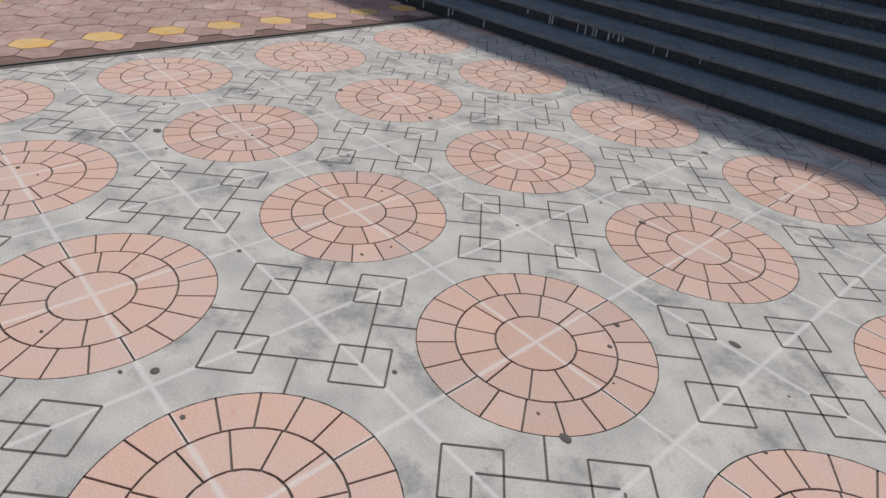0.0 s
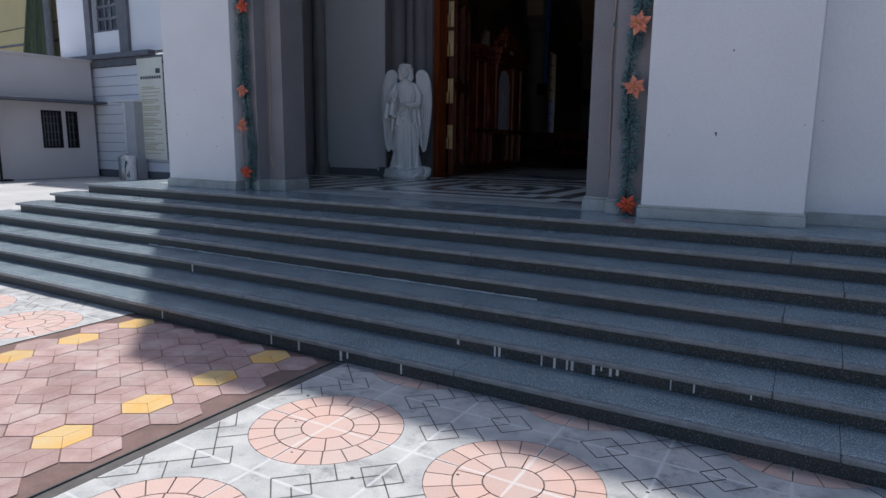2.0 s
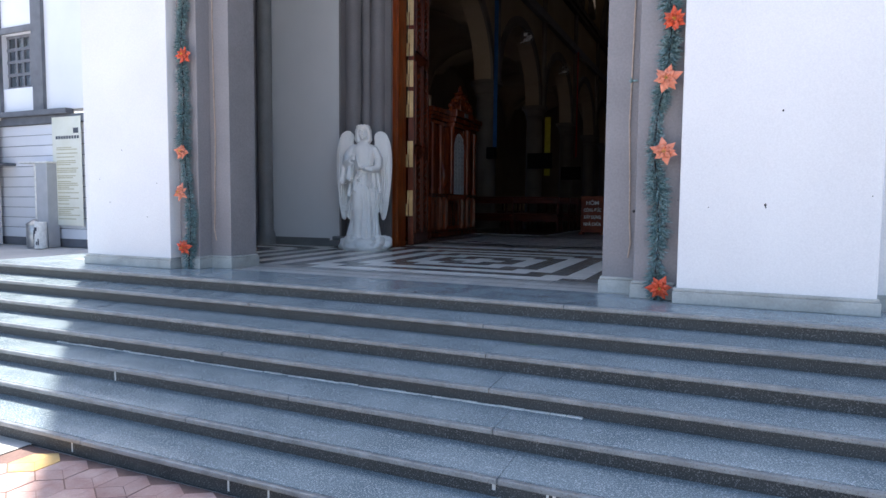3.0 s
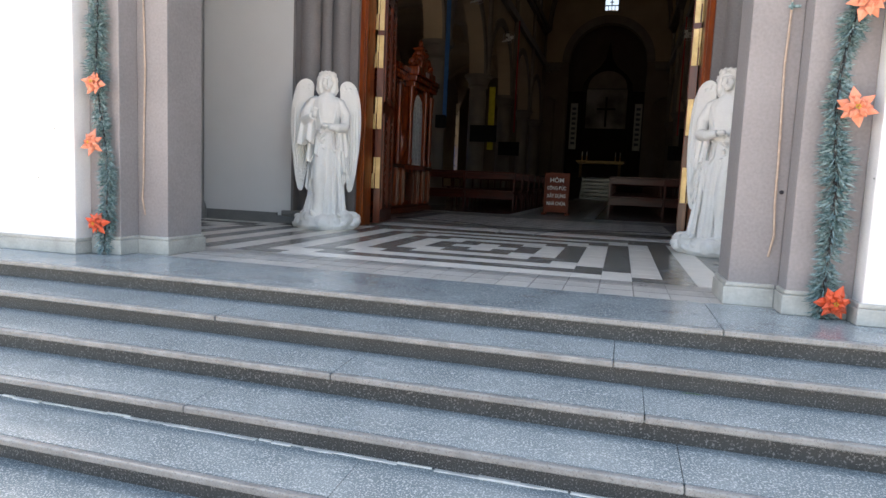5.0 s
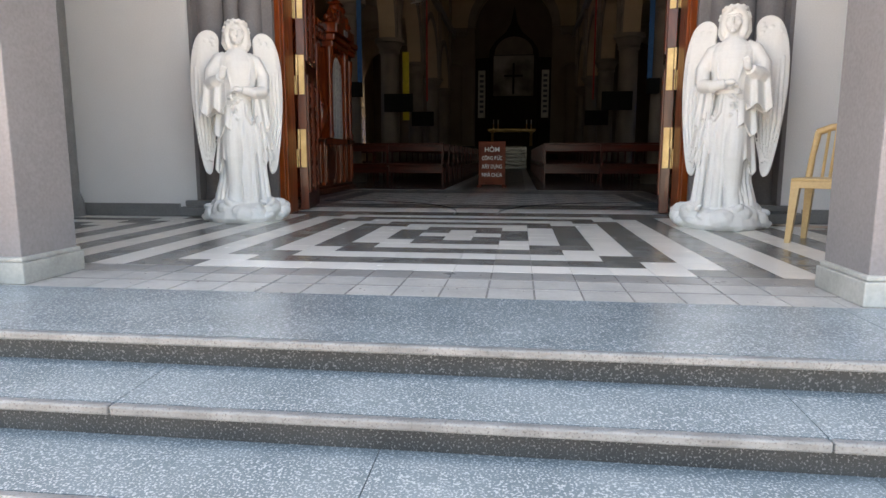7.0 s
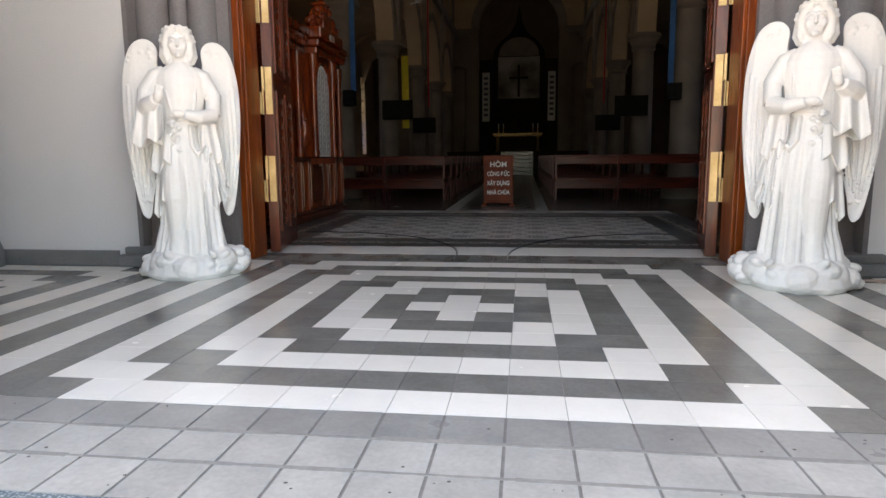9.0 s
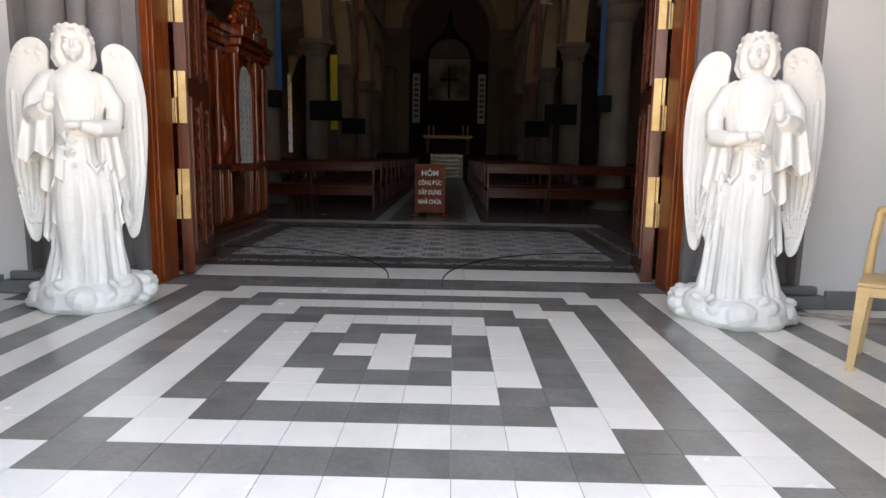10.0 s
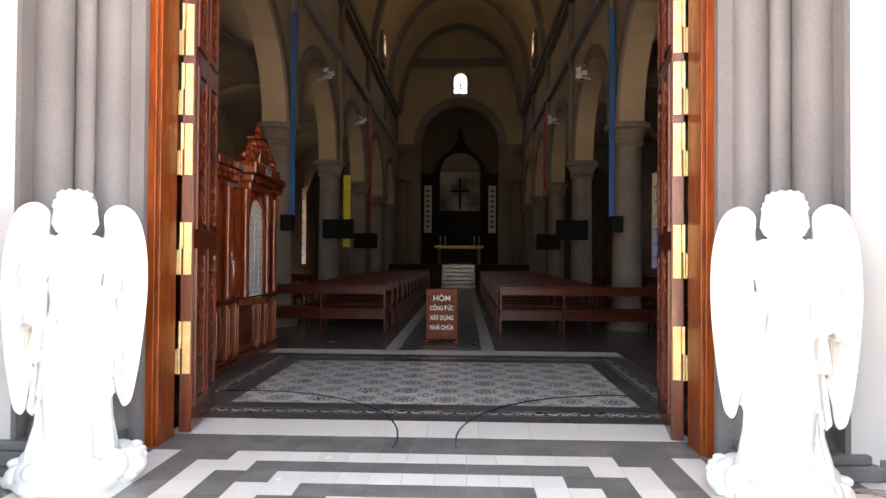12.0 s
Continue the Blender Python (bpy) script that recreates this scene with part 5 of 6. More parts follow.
for y0, y1, bars in ((14.01, 14.73, 5), (14.89, 15.32, 2)):
    w = part("window", boxes((-20.92, -20.9, y0, y1, 1.11, 2.47)), M_BLACK, annex, "dark window opening")
    part("window_frame", boxes((-20.8, -20.68, y0, y0 + 0.06, 1.11, 2.47), (-20.8, -20.68, y1 - 0.06, y1, 1.11, 2.47), (-20.8, -20.68, y0 + 0.06, y1 - 0.06, 1.11, 1.17), (-20.8, -20.68, y0 + 0.06, y1 - 0.06, 2.41, 2.47)), M_IRON, w)
    part("window_bar", boxes(*[(-20.78, -20.75, y0 + (y1 - y0) * (i + 1) / (bars + 1) - 0.015, y0 + (y1 - y0) * (i + 1) / (bars + 1) + 0.015, 1.17, 2.41) for i in range(bars)], *[(-20.775, -20.755, y0 + 0.06, y1 - 0.06, z - 0.015, z + 0.015) for z in (1.4, 1.7, 2.0, 2.25)]), M_TRIM, w)
board = thing("notice_stand", "blue and white notice sign on a black post by the annex", "sign", at=(-20.3, 12.2, 0))
part("panel", boxes((-0.03, 0.03, -0.9, 0.08, 1.36, 2.33), bevel=0.01), M_LETTER, board)
part("panel_face", boxes((0.031, 0.036, -0.82, 0.0, 1.5, 2.2)), M_SIGNBLUE, board, "blue notice face")
part("post", boxes((-0.03, 0.03, 0.1, 0.16, 0, 2.6)), M_IRON, board)
part("foot", boxes((-0.2, 0.2, -0.05, 0.4, 0, 0.06), bevel=0.01), M_IRON, board)

wing = thing("church_wing", "pale blue-grey church wing with grooved base and slate window surround", "building")
# Slate colour behind the courses deepens the shade in the shallow grooves.
part("lower_wall", boxes((-23.0, -8.6, 16.2, 16.8, 0, 4.15)), M_TRIM, wing)
for i in range(11):
    part("course", boxes((-23.0, -8.6, 16.16, 16.2, 0.28 + 0.352 * i, 0.615 + 0.352 * i), bevel=0.01), M_BLUEWALL, wing)
part("dark_base", boxes((-22, -12, 16.15, 16.2, 0, 0.28)), M_TRIM, wing)
for row in ((-23.0, -20.62, 16.2, 16.8, 4.6, 14), (-18.9, -8.6, 16.2, 16.8, 4.6, 14), (-20.62, -18.9, 16.2, 16.8, 4.6, 5.45), (-20.62, -18.9, 16.2, 16.8, 7.3, 14)):
    part("upper_wall", boxes(row), M_BLUEWALL, wing)
part("ledge", boxes((-23.2, -17.0, 15.9, 16.2, 4.42, 4.6), (-23.1, -8.6, 16.05, 16.75, 4.15, 4.42), bevel=0.02), M_TRIM, wing, "slate-grey string course")
win = part("window", boxes((-20.62, -18.9, 16.42, 16.44, 5.45, 7.3)), M_GLASS, wing, "small-paned dark window")
# Pale sheet added behind the glass in place of the sky's reflection.
part("sky_reflection_backing", boxes((-20.62, -18.9, 16.7, 16.72, 5.45, 7.3)), M_CABINET, win, "pale sheet standing in for sky reflected in the panes")
for x in (-20.55, -20.12, -19.76, -19.36, -18.97):
    part("window_bar", boxes((x - 0.05, x + 0.05, 16.36, 16.42, 5.45, 7.3)), M_TRIM, win)
for z in (5.5, 5.95, 6.4, 6.82, 7.25):
    part("window_bar", boxes((-20.62, -18.9, 16.35, 16.42, z - 0.05, z + 0.05)), M_TRIM, win)
part("window_surround", boxes((-21.0, -20.64, 16.08, 16.2, 4.6, 12), (-18.88, -18.35, 16.08, 16.2, 4.6, 12), (-20.64, -18.88, 16.1, 16.2, 7.32, 7.52), (-20.64, -18.88, 16.1, 16.2, 8.55, 8.75)), M_TRIM, wing, "slate-grey pilaster surround")

poster = thing("wall_banner", "tall pale vinyl banner with faded writing on the church wing", "banner", at=(-17.2, 16.05, 0))
part("sheet", boxes((-0.7, 0.72, -0.012, 0.0, 0.74, 4.33)), M_PAPER, poster)
bm = bmesh.new()
rnd = random.Random(9)
z = 3.3
while z > 0.9:
    if rnd.random() > 0.12:
        w = rnd.uniform(0.3, 0.6)
        box(bm, -0.5, -0.5 + 2 * w * 0.9, -0.016, -0.0125, z, z + 0.03)
    z -= 0.062
tagged(part("small_writing", bm, M_INK, poster), "lines of faded unreadable writing", kind="stuff")
bm = bmesh.new()
for i in range(9):
    box(bm, -0.52 + 0.13 * i, -0.42 + 0.13 * i, -0.016, -0.0125, 3.6, 3.7)
box(bm, 0.35, 0.6, -0.016, -0.0125, 3.78, 3.95)
part("heading", bm, M_INK_D, poster, "dark unreadable heading")
post = thing("grey_cabinet", "tall narrow grey metal cabinet by the church wing", "cabinet", at=(-18.4, 15.9, 0))
part("body", boxes((0.06, 0.66, -0.2, 0.2, 0, 2.8), bevel=0.02), M_CABINET, post)
part("door_edge", boxes((0.02, 0.11, -0.22, -0.18, 0.02, 2.78), bevel=0.01), M_LETTER, post, "pale painted edge strip")
part("hood", boxes((-0.75, 0.7, -0.25, 0.25, 2.8, 2.86), bevel=0.02), M_LETTER, post)
bin_ = thing("litter_bin", "grey round metal litter bin on the yard", "bin", at=(-18.0, 15.42, 0))
bin_.scale = (0.8, 0.8, 0.95)
part("drum", lathe(bmesh.new(), [(0.3, 0), (0.32, 0.04), (0.32, 0.75), (0.3, 0.78)], n=20), M_STEEL, bin_, smooth=True)
part("lid", lathe(bmesh.new(), [(0.33, 0.78), (0.33, 0.84), (0.12, 0.95), (0.05, 1.0)], n=20), M_STEEL, bin_, smooth=True)
pot = thing("printed_bucket", "white bucket with dark printed blotches on the yard", "bucket", at=(-17.4, 15.2, 0))
pot.scale = (0.6, 0.6, 0.9)
part("drum", lathe(bmesh.new(), [(0.26, 0), (0.3, 0.03), (0.3, 0.95), (0.27, 0.98)], n=20), M_LETTER, pot, smooth=True)
bm = bmesh.new()
for i in range(14):
    a = -2.8 + 0.3 * (i % 7)
    box(bm, 0.3 * math.cos(a) - 0.04, 0.3 * math.cos(a) + 0.04, 0.3 * math.sin(a) - 0.012, 0.3 * math.sin(a) + 0.004, 0.15 + 0.1 * (i % 6), 0.28 + 0.1 * (i % 6))
tagged(part("print", bm, M_INK_D, pot), kind="stuff")
far = thing("ochre_building", "plain yellow ochre building behind the annex", "building")
part("wall", boxes((-90, -50, 34, 40, 0, 24)), M_OCHRE, far)
part("string_line", boxes((-90, -50.5, 33.9, 34, 9.9, 10.1), (-90, -50, 33.9, 34, 8.3, 8.4)), M_TRIM, far)
net = thing("shade_net", "dark green shade net hanging in folds beside the ochre wall", "net")
bm = bmesh.new()
rows = []
for i in range(25):
    u = i / 24
    x = -61.5 + 7.0 * u
    w = 0.3 * math.sin(u * 45)
    rows.append([bm.verts.new((x, 33 + w, 2)), bm.verts.new((x + (1 - u) * 3.0, 33 + w, 11)), bm.verts.new((x + (1 - u) * 6.4, 33 + w * 0.6, 22))])
for a, b in zip(rows, rows[1:]):
    for k in range(2):
        bm.faces.new((a[k], a[k + 1], b[k + 1], b[k]))
sheet = part("sheet", bm, M_NET, net)
sheet.modifiers.new("thick", "SOLIDIFY").thickness = 0.04
part("pole", tube(bmesh.new(), [(-54.3, 32.8, 0), (-54.3, 32.8, 25)], 0.3, 8), M_TRIM, net, "dark blue-grey pole")
whole("overhead_wire", tube(bmesh.new(), [(-89, 33.97, 11.6), (-70, 33.97, 11.3), (-54.4, 33.97, 11.6)], 0.04, 5), M_IRON, "black cable strung along the ochre wall", "cable")

# ---- paving in the yard ----
PX, PY, PP = 1.587, 0.525, 1.068
RAD, RAD2, RAD3 = 0.405, 0.272, 0.137


def wedge(r0, r1, a0, a1, z0, z1, gap):
    bm = bmesh.new()
    n = 3
    out = []
    g0, g1 = gap / r0, gap / r1
    for i in range(n + 1):
        t = a0 + g1 + (a1 - a0 - 2 * g1) * i / n
        out.append(((r1 - gap) * math.cos(t), (r1 - gap) * math.sin(t)))
    for i in range(n, -1, -1):
        t = a0 + g0 + (a1 - a0 - 2 * g0) * i / n
        out.append(((r0 + gap) * math.cos(t), (r0 + gap) * math.sin(t)))
    return prism(bm, out, z0, z1)


def disc(r, z0, z1, n=20):
    return prism(bmesh.new(), [(r * math.cos(2 * math.pi * i / n), r * math.sin(2 * math.pi * i / n)) for i in range(n)], z0, z1)


G = 0.0032
NO, NI = 20, 12
outer = mesh_of(wedge(RAD2, RAD - 0.001, 0, 2 * math.pi / NO, -0.012, 0.0, G), "paver", M_PINK)
inner = mesh_of(wedge(RAD3, RAD2, 0, 2 * math.pi / NI, -0.012, 0.0, G), "paver", M_PINK)
middle = mesh_of(disc(RAD3 - G, -0.012, 0.0), "paver", M_PINK)

paving = thing("pavement", "grey stamped concrete paving with pink brick roundels and pale joints", "paving", kind="structure")
grooves_bm = bmesh.new()
slab_bm = bmesh.new()
rest_v, rest_f = [], []


def groove(bm, x, y, p, q, w=0.0034, z=0.0012):
    """A thin dark line between two points in the turned axes of the star between four roundels."""
    c = math.sqrt(0.5)
    a = Vector((x + c * (p[0] - p[1]), y + c * (p[0] + p[1])))
    b = Vector((x + c * (q[0] - q[1]), y + c * (q[0] + q[1])))
    n = (b - a).orthogonal().normalized() * w
    v = [bm.verts.new((*k, z)) for k in (a - n, b - n, b + n, a + n)]
    bm.faces.new(v)


LINES = []
for s0 in (1, -1):
    LINES += [((0, s0 * 0.35), (0, s0 * 0.2)), ((s0 * 0.35, 0), (s0 * 0.2, 0)), ((-0.19, s0 * 0.2), (0.19, s0 * 0.2)), ((s0 * 0.2, -0.19), (s0 * 0.2, 0.19))]
    for s1 in (1, -1):
        for u0, v0, u1, v1 in ((0.115, 0.285, 0.285, 0.285), (0.285, 0.285, 0.285, 0.115), (0.285, 0.115, 0.115, 0.115), (0.115, 0.115, 0.115, 0.285)):
            LINES.append(((s0 * u0, s1 * v0), (s0 * u1, s1 * v1)))


def cell(x, y, x_lo, x_hi, y_lo, y_hi, single):
    """One square of concrete round one roundel, clipped to the paved strip."""
    h = PP / 2
    n = 40
    hole, rim = [], []
    for i in range(n):
        t = 2 * math.pi * i / n
        c, s = math.cos(t), math.sin(t)
        k = h / max(abs(c), abs(s))
        hole.append(slab_bm.verts.new((min(max(x + RAD * c, x_lo), x_hi), min(max(y + RAD * s, y_lo), y_hi), 0)))
        rim.append(slab_bm.verts.new((min(max(x + k * c, x_lo), x_hi), min(max(y + k * s, y_lo), y_hi), 0)))
    for i in range(n):
        j = (i + 1) % n
        slab_bm.faces.new((hole[i], rim[i], rim[j], hole[j]))
    for k in range(NO):
        place(outer, x, y, 2 * math.pi * k / NO, single)
    for k in range(NI):
        place(inner, x, y, 2 * math.pi * k / NI + 0.13, single)
    place(middle, x, y, 0, single)


def place(me, x, y, turn, single):
    if single:
        ob = new("paver", me)
        ob.parent = paving
        ob.matrix_basis = Matrix.Translation((x, y, 0)) @ Matrix.Rotation(turn, 4, "Z")
    else:
        c, s, n0 = math.cos(turn), math.sin(turn), len(rest_v)
        rest_v.extend((x + c * v.co.x - s * v.co.y, y + s * v.co.x + c * v.co.y, v.co.z) for v in me.vertices)
        rest_f.extend([n0 + k for k in p.vertices] for p in me.polygons)


EDGE = NOSE[0] + 0.03
for i in range(-1, 7):
    for j in range(-3, 5):
        x, y = PX + PP * i, PY + PP * j
        if x - RAD < 0.965:
            continue
        cell(x, y, 0.965, 20, -20, EDGE + 0.2, 1 <= i <= 3 and 1 <= j <= 3)
for i in range(-1, 7):
    for j in range(-3, 5):
        x, y = PX + PP * (i + 0.5), PY + PP * (j + 0.5)
        for p, q in LINES:
            ends = [x + math.sqrt(0.5) * (e[0] - e[1]) for e in (p, q)]
            if min(ends) > 0.975:
                groove(grooves_bm, x, y, p, q)
# the pale field beyond the red strip, where the same roundels go on
for i in range(-9, -2):
    for j in range(-3, 5):
        cell(PX + PP * i - 0.1, PY + PP * j + 0.15, -30, -1.27, -20, EDGE + 0.2 if PX + PP * i > -6.6 else 30, False)
        if i < -3:
            for p, q in LINES:
                groove(grooves_bm, PX + PP * (i + 0.5) - 0.1, PY + PP * (j + 0.5) + 0.15, p, q)
part("slab_field", slab_bm, M_CONCRETE, paving, "grey stamped concrete")
me = bpy.data.meshes.new("pavers")
me.from_pydata(rest_v, [], rest_f)
me.materials.append(M_PINK)
pv = tagged(new("pavers", me), kind="stuff")
pv.parent = paving
tagged(part("grooves", grooves_bm, M_GROOVE, paving), kind="stuff")
part("bed", boxes((-8.6, 8.52, -3.2, EDGE, -0.013, -0.007)), M_GROOVE, paving)

rnd = random.Random(3)
bm = bmesh.new()
for k in range(70):
    x, y, r = rnd.uniform(1.2, 6.0), rnd.uniform(0.3, 4.2), rnd.uniform(0.004, 0.012) if k > 4 else rnd.uniform(0.016, 0.03)
    blob(bm, (x, y, 0.001), (r, r * rnd.uniform(0.5, 1.0), 0.0022), 0, 8)
for x, y, r in ((5.12, 1.35, 0.022), (4.52, 2.63, 0.02), (4.9, 1.9, 0.014), (3.02, 2.62, 0.02)):
    blob(bm, (x, y, 0.001), (r, r * 0.7, 0.003), 0, 8)
tagged(part("gum_spots", bm, M_GROOVE, paving), kind="stuff")

# red and yellow hexagons in the strip between
strip = thing("pavement_strip", "dusty red hexagonal paving strip with yellow hexagons", "paving", kind="structure")
HX, HY = 0.25, 0.235
hexes = {}
for nm, m_ in (("red", M_RED), ("yellow", M_YELLOW)):
    k = 0.98
    bm = bmesh.new()
    cor = [(k * a * HX, k * b * HY) for a, b in ((0.0, 0.667), (-0.5, 0.333), (-0.5, -0.333), (0.0, -0.667), (0.5, -0.333), (0.5, 0.333))]
    for i in range(0, 6, 2):
        a, b, c = cor[i], cor[(i + 1) % 6], cor[(i + 2) % 6]
        mx, my = (a[0] + b[0] + c[0]) / 4, (a[1] + b[1] + c[1]) / 4
        prism(bm, [(mx + (p[0] - mx) * 0.982, my + (p[1] - my) * 0.982) for p in ((0, 0), a, b, c)], -0.012, 0.001)
    hexes[nm] = mesh_of(bm, "hexagonal_paver", m_)
for r in range(-12, 19):
    for c in range(-1, 10):
        x = -1.22 + HX * (c + (0.5 if r % 2 else 0.0))
        y = 0.12 + HY * r
        if not (-1.27 + 0.12 < x < 0.965 - 0.11 and y < EDGE + 0.05):
            continue
        yellow = r % 2 == 0 and c in (1, 7)
        ob = new("hexagonal_paver", hexes["yellow" if yellow else "red"])
        ob.parent = strip
        ob.matrix_basis = pose(x, y, 0.0006 * ((r * 7 + c * 3) % 5), 0, 0, 0)
part("bed", boxes((-1.27, 0.965, -3.3, EDGE, -0.013, -0.003)), M_HEXBED, strip)
part("edge_joint", boxes((0.957, 0.969, -3.3, EDGE, -0.012, 0.002), (-1.276, -1.266, -3.3, EDGE, -0.012, 0.002)), M_GROOVE, strip, "dark joint")

# ---- porch and threshold tiles ----
porch = thing("porch_floor", "black, grey and white cement tile floor in nested stepped squares", "floor", kind="structure")
part("bed", boxes((-4.28, 4.24, SLAB, 11.2, P - 0.036, P - 0.004)), M_GROUT, porch)
tm = {}
for nm, m_ in (("w", M_TILE_W), ("g", M_TILE_G), ("l", M_TILE_L), ("m", M_TILE_M)):
    q = T / 2 - (0.0052 if nm in "lm" else 0.0013)
    tm[nm] = mesh_of(boxes((-q, q, -q, q, -0.006, 0.0)), "tile", m_)
rest = {k: bmesh.new() for k in tm}
for r in range(-10, 10):
    for c in range(-20, 21):
        cc = abs((c + 9) % 18 - 9)
        d = max(abs(r), cc) + (1 if abs(r) == cc else 0)
        kind = "l" if r <= -9 else "m" if r == -8 else "g" if r >= 8 else "w" if d % 2 else "g"
        x, y = c * T, C + r * T
        if abs(c) <= 7:
            ob = new("tile", tm[kind])
            ob.parent = porch
            ob.location = (x, y, P + 0.0004 * math.sin(r * 5 + c * 3))
        else:
            box(rest[kind], x - T / 2 + 0.0011, x + T / 2 - 0.0011, y - T / 2 + 0.0011, y + T / 2 - 0.0011, P - 0.006, P)
for k, m_ in (("w", M_TILE_W), ("g", M_TILE_G), ("l", M_TILE_L), ("m", M_TILE_M)):
    tagged(part("tiles", rest[k], m_, porch), kind="stuff")
rnd = random.Random(4)
bm = bmesh.new()
for k in range(40):
    r = rnd.uniform(0.002, 0.007)
    blob(bm, (rnd.uniform(-1.8, 1.8), rnd.uniform(SLAB, SLAB + 0.6), P + 0.0005), (r, r * 0.8, 0.0012), 0, 6)
tagged(part("dirt_specks", bm, M_GROOVE, porch), kind="stuff")
bm = bmesh.new()
for y in (C - 9.5 * T, C - 8.5 * T):
    x = -3.9
    while x < 3.9:
        l, w = rnd.uniform(0.05, 0.2), rnd.uniform(0.006, 0.012)
        box(bm, x, x + l, y - w, y + w, P - 0.002, P + 0.0011)
        x += l
tagged(part("joint_grime", bm, M_GRIME, porch, "grey dirt along the wide joints"), kind="stuff")
part("threshold", boxes(*[(-2.1 + 0.42 * i + 0.001, -2.1 + 0.42 * (i + 1) - 0.001, C + 9.5 * T + 0.001, 11.69, P - 0.01, P + 0.001) for i in range(10)]), M_TILE_W, porch, "worn white stone threshold")


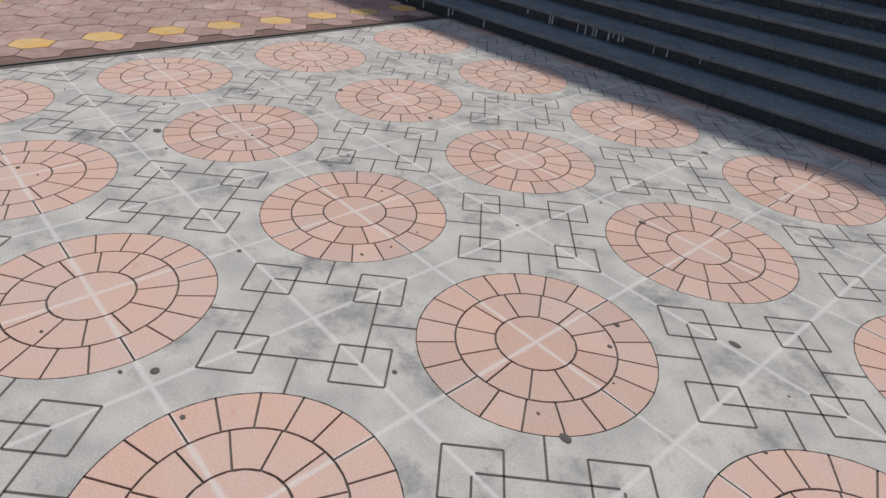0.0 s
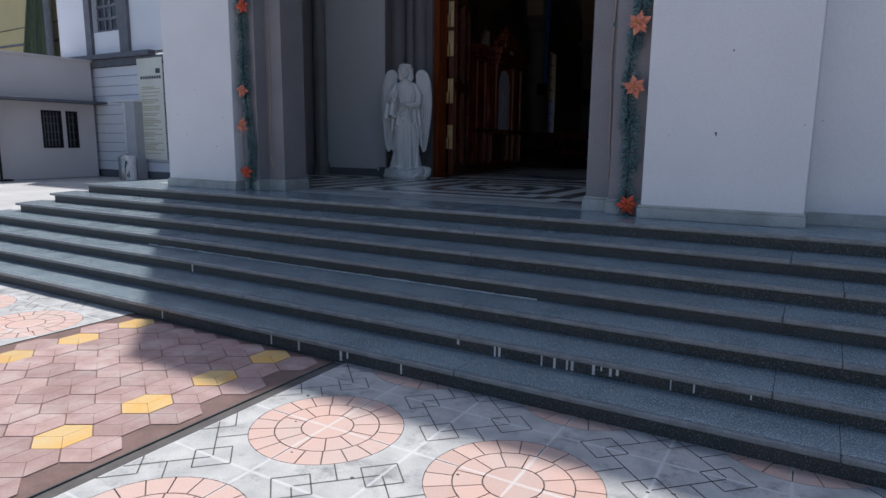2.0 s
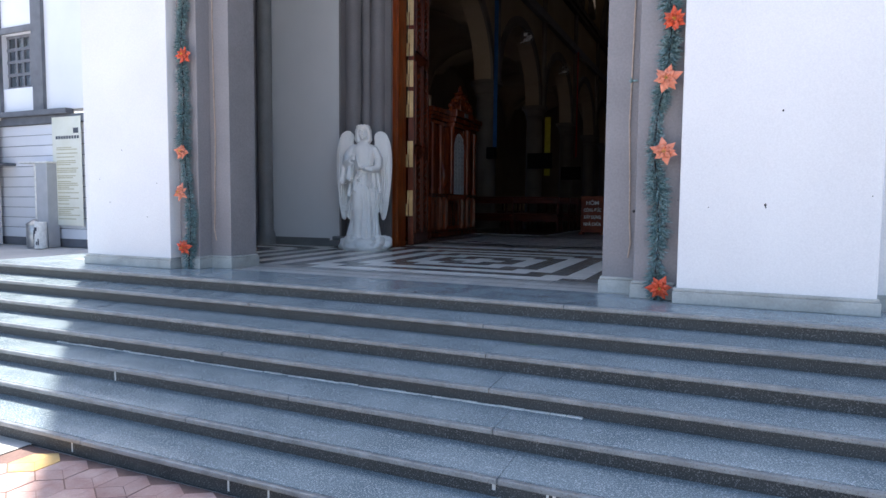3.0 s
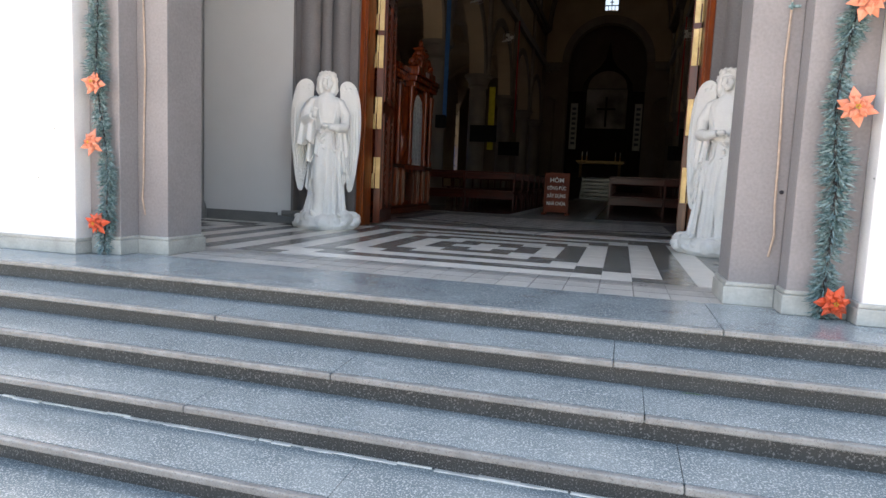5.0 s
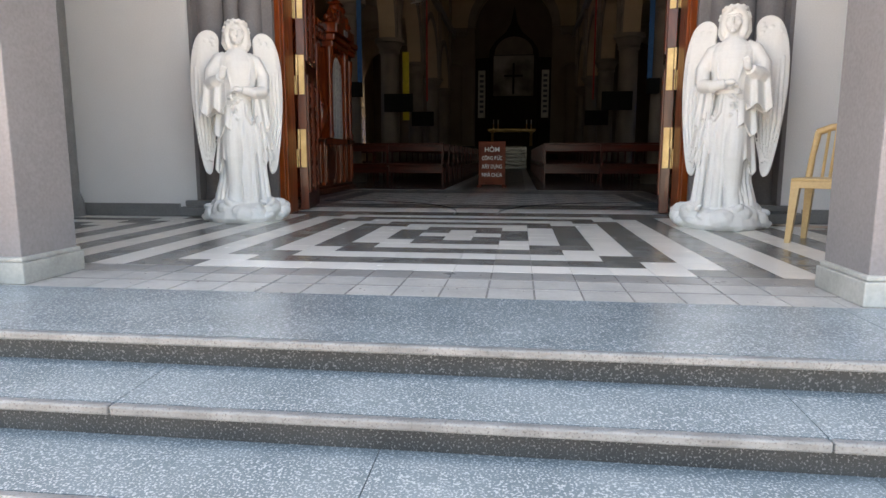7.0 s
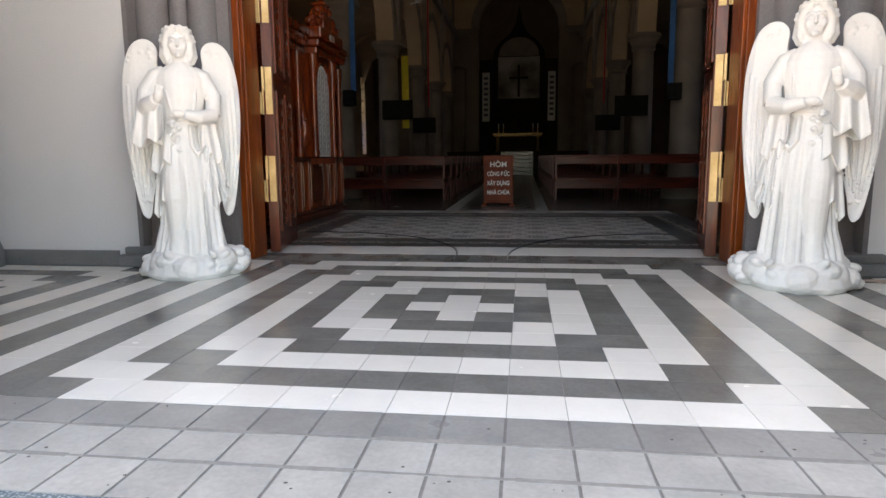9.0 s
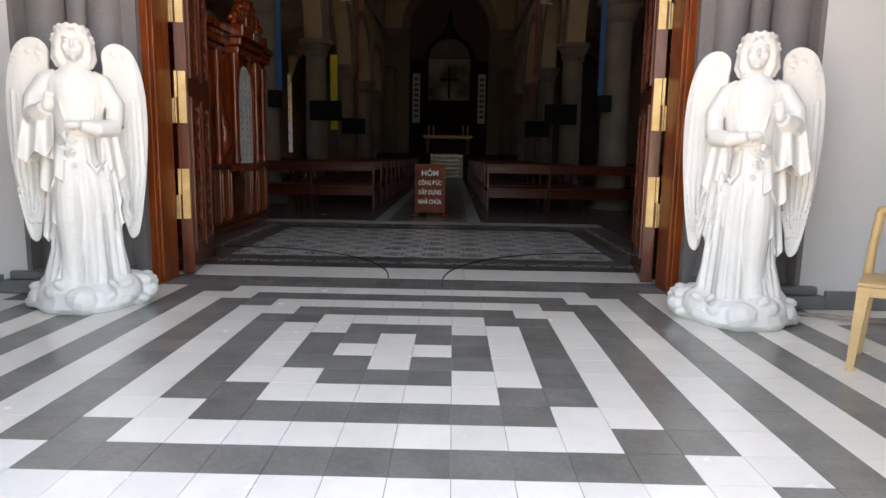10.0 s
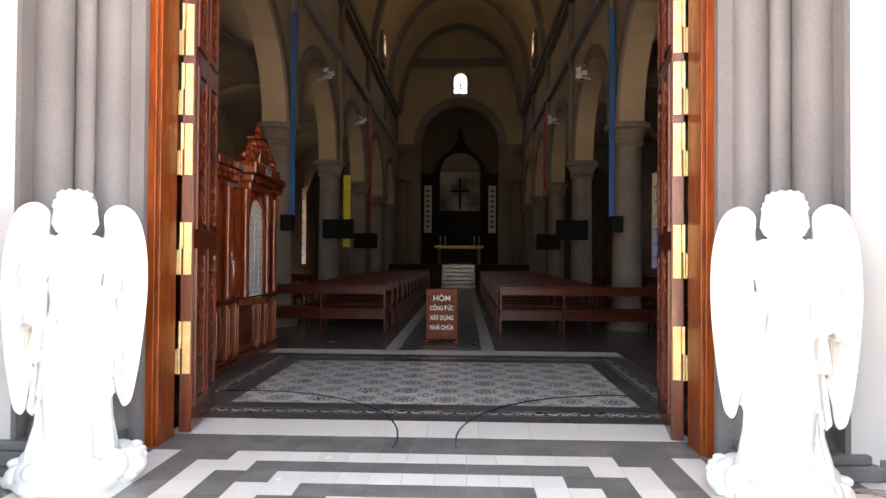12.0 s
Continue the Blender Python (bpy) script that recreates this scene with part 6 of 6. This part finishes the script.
def cement_pattern(name, base, ink, kind):
    """Patterned cement tile, drawn at its true size in the plan: rosettes, or a scroll border along x or y."""
    m = mat(name, base, 0.3, scale=5, bump=0.02)
    nt = m.node_tree
    N, L = nt.nodes, nt.links
    b = N["Principled BSDF"]
    src = b.inputs["Base Color"].links[0].from_socket
    geo = N.new("ShaderNodeNewGeometry")
    sep = N.new("ShaderNodeSeparateXYZ")
    L.new(geo.outputs["Position"], sep.inputs[0])

    def op(what, a, c=None):
        q = N.new("ShaderNodeMath")
        q.operation = what
        for k, v in enumerate((a, c)):
            if v is None:
                continue
            if isinstance(v, (int, float)):
                q.inputs[k].default_value = v
            else:
                L.new(v, q.inputs[k])
        return q.outputs[0]

    def centred(v, zero, pitch):
        """Distance from the nearest line of a lattice, in pitches, -0.5 to 0.5."""
        t = op("DIVIDE", op("SUBTRACT", v, zero), pitch)
        return op("SUBTRACT", t, op("ROUND", t))

    def polar(u, v):
        return op("SQRT", op("ADD", op("MULTIPLY", u, u), op("MULTIPLY", v, v))), op("ARCTAN2", v, u)

    def band(v, low, high, soft=0.012):
        up = op("DIVIDE", op("SUBTRACT", v, low), soft)
        down = op("DIVIDE", op("SUBTRACT", high, v), soft)
        return op("MINIMUM", op("MAXIMUM", op("MINIMUM", up, down), 0.0), 1.0)
    X, Y = sep.outputs[0], sep.outputs[1]
    y0 = 11.69
    if kind == "field":
        u, v = centred(X, T / 2, 2 * T), centred(Y, y0, 2 * T)
        r, a = polar(u, v)
        star = band(r, 0.04, 0.13)
        lobe = op("MULTIPLY", op("COSINE", op("MULTIPLY", a, 8.0)), 0.045)
        petals = band(op("ADD", r, lobe), 0.18, 0.26)
        dots = op("MULTIPLY", band(r, 0.27, 0.33), band(op("COSINE", op("MULTIPLY", a, 8.0)), 0.3, 2.0, 0.1))
        u2, v2 = centred(X, T * 1.5, 2 * T), centred(Y, y0 + T, 2 * T)
        r2, a2 = polar(u2, v2)
        leaf = op("MULTIPLY", op("ABSOLUTE", op("COSINE", op("MULTIPLY", a2, 2.0))), 0.13)
        flower = band(op("SUBTRACT", r2, leaf), 0.01, 0.09)
        heart = band(r2, -1.0, 0.03)
        lines = op("MULTIPLY", band(op("ABSOLUTE", op("SUBTRACT", op("ABSOLUTE", u), op("ABSOLUTE", v))), -1.0, 0.014), band(r, 0.33, 0.5))
        ink_at = op("MAXIMUM", op("MAXIMUM", op("MAXIMUM", star, petals), op("MAXIMUM", dots, lines)), op("MAXIMUM", flower, heart))
    else:
        along, across = (X, Y) if kind == "along_x" else (Y, X)
        u = op("MULTIPLY", centred(along, 0.0 if kind == "along_x" else y0, 2 * T), 2.0)
        v = centred(across, y0 + 0.5 * T if kind == "along_x" else 0.0, T)
        un = op("ABSOLUTE", u)
        r, a = polar(op("SUBTRACT", un, 0.24), op("MULTIPLY", op("ADD", v, 0.06), 1.0))
        curl = band(op("SINE", op("ADD", op("MULTIPLY", r, 26.0), a)), 0.1, 2.0, 0.15)
        scroll = op("MULTIPLY", curl, band(r, -1.0, 0.3, 0.03))
        leaf = band(op("ABSOLUTE", op("SUBTRACT", v, op("MULTIPLY", op("SINE", op("MULTIPLY", un, 7.0)), 0.16))), -1.0, 0.11, 0.03)
        leaf = op("MULTIPLY", leaf, band(un, 0.5, 0.93, 0.03))
        edge = band(op("ABSOLUTE", v), 0.4, 0.44)
        ink_at = op("SUBTRACT", 1.0, op("MAXIMUM", op("MAXIMUM", scroll, leaf), edge))
    mx = N.new("ShaderNodeMix")
    mx.data_type = "RGBA"
    mx.inputs[7].default_value = (*ink, 1)
    L.new(ink_at, mx.inputs[0])
    L.new(src, mx.inputs[6])
    L.new(mx.outputs[2], b.inputs["Base Color"])
    return m


M_FIELD = cement_pattern("patterned_field_tile", (0.68, 0.66, 0.63), (0.05, 0.048, 0.047), "field")
M_BORDER = cement_pattern("scroll_border_tile", (0.8, 0.78, 0.75), (0.018, 0.018, 0.018), "along_x")
M_BORDER_Y = cement_pattern("scroll_border_tile_turned", (0.8, 0.78, 0.75), (0.018, 0.018, 0.018), "along_y")
M_RUNNER = cement_pattern("dark_runner_tile", (0.07, 0.065, 0.06), (0.32, 0.3, 0.28), "field")
vest = thing("vestibule_floor", "patterned cement tile carpet inside the church door", "floor", kind="structure")
part("bed", boxes((-2.62, 2.62, 11.69, 15.95, P - 0.02, P - 0.003)), M_GROUT, vest)
h = T / 2 - 0.0008
tf, tb, ty, td, tl = (mesh_of(boxes((-h, h, -h, h, -0.004, 0.0)), "tile", m_) for m_ in (M_FIELD, M_BORDER, M_BORDER_Y, M_TILE_D, M_TILE_W))
for r in range(20):
    for c in range(-12, 13):
        y = 11.69 + T * (r + 0.5)
        e = min(r, 12 - abs(c), 17 - r)
        me = tl if r >= 18 else td if e in (0, 2) else (ty if 12 - abs(c) == 1 else tb) if e == 1 else tf
        ob = new("tile", me)
        ob.parent = vest
        ob.location = (c * T, y, P + 0.001)
part("aisle_runner", boxes((-0.72, 0.56, 15.89, 35.8, P - 0.004, P + 0.001)), M_RUNNER, vest, "dark patterned tile runner")
part("aisle_edge", boxes((-0.93, -0.722, 15.89, 35.8, P - 0.004, P + 0.0015)), M_TILE_L, vest, "pale tile edge strip")
part("aisle_edge", boxes((0.562, 0.77, 15.89, 35.8, P - 0.004, P + 0.0015)), M_TILE_L, vest, "pale tile edge strip")
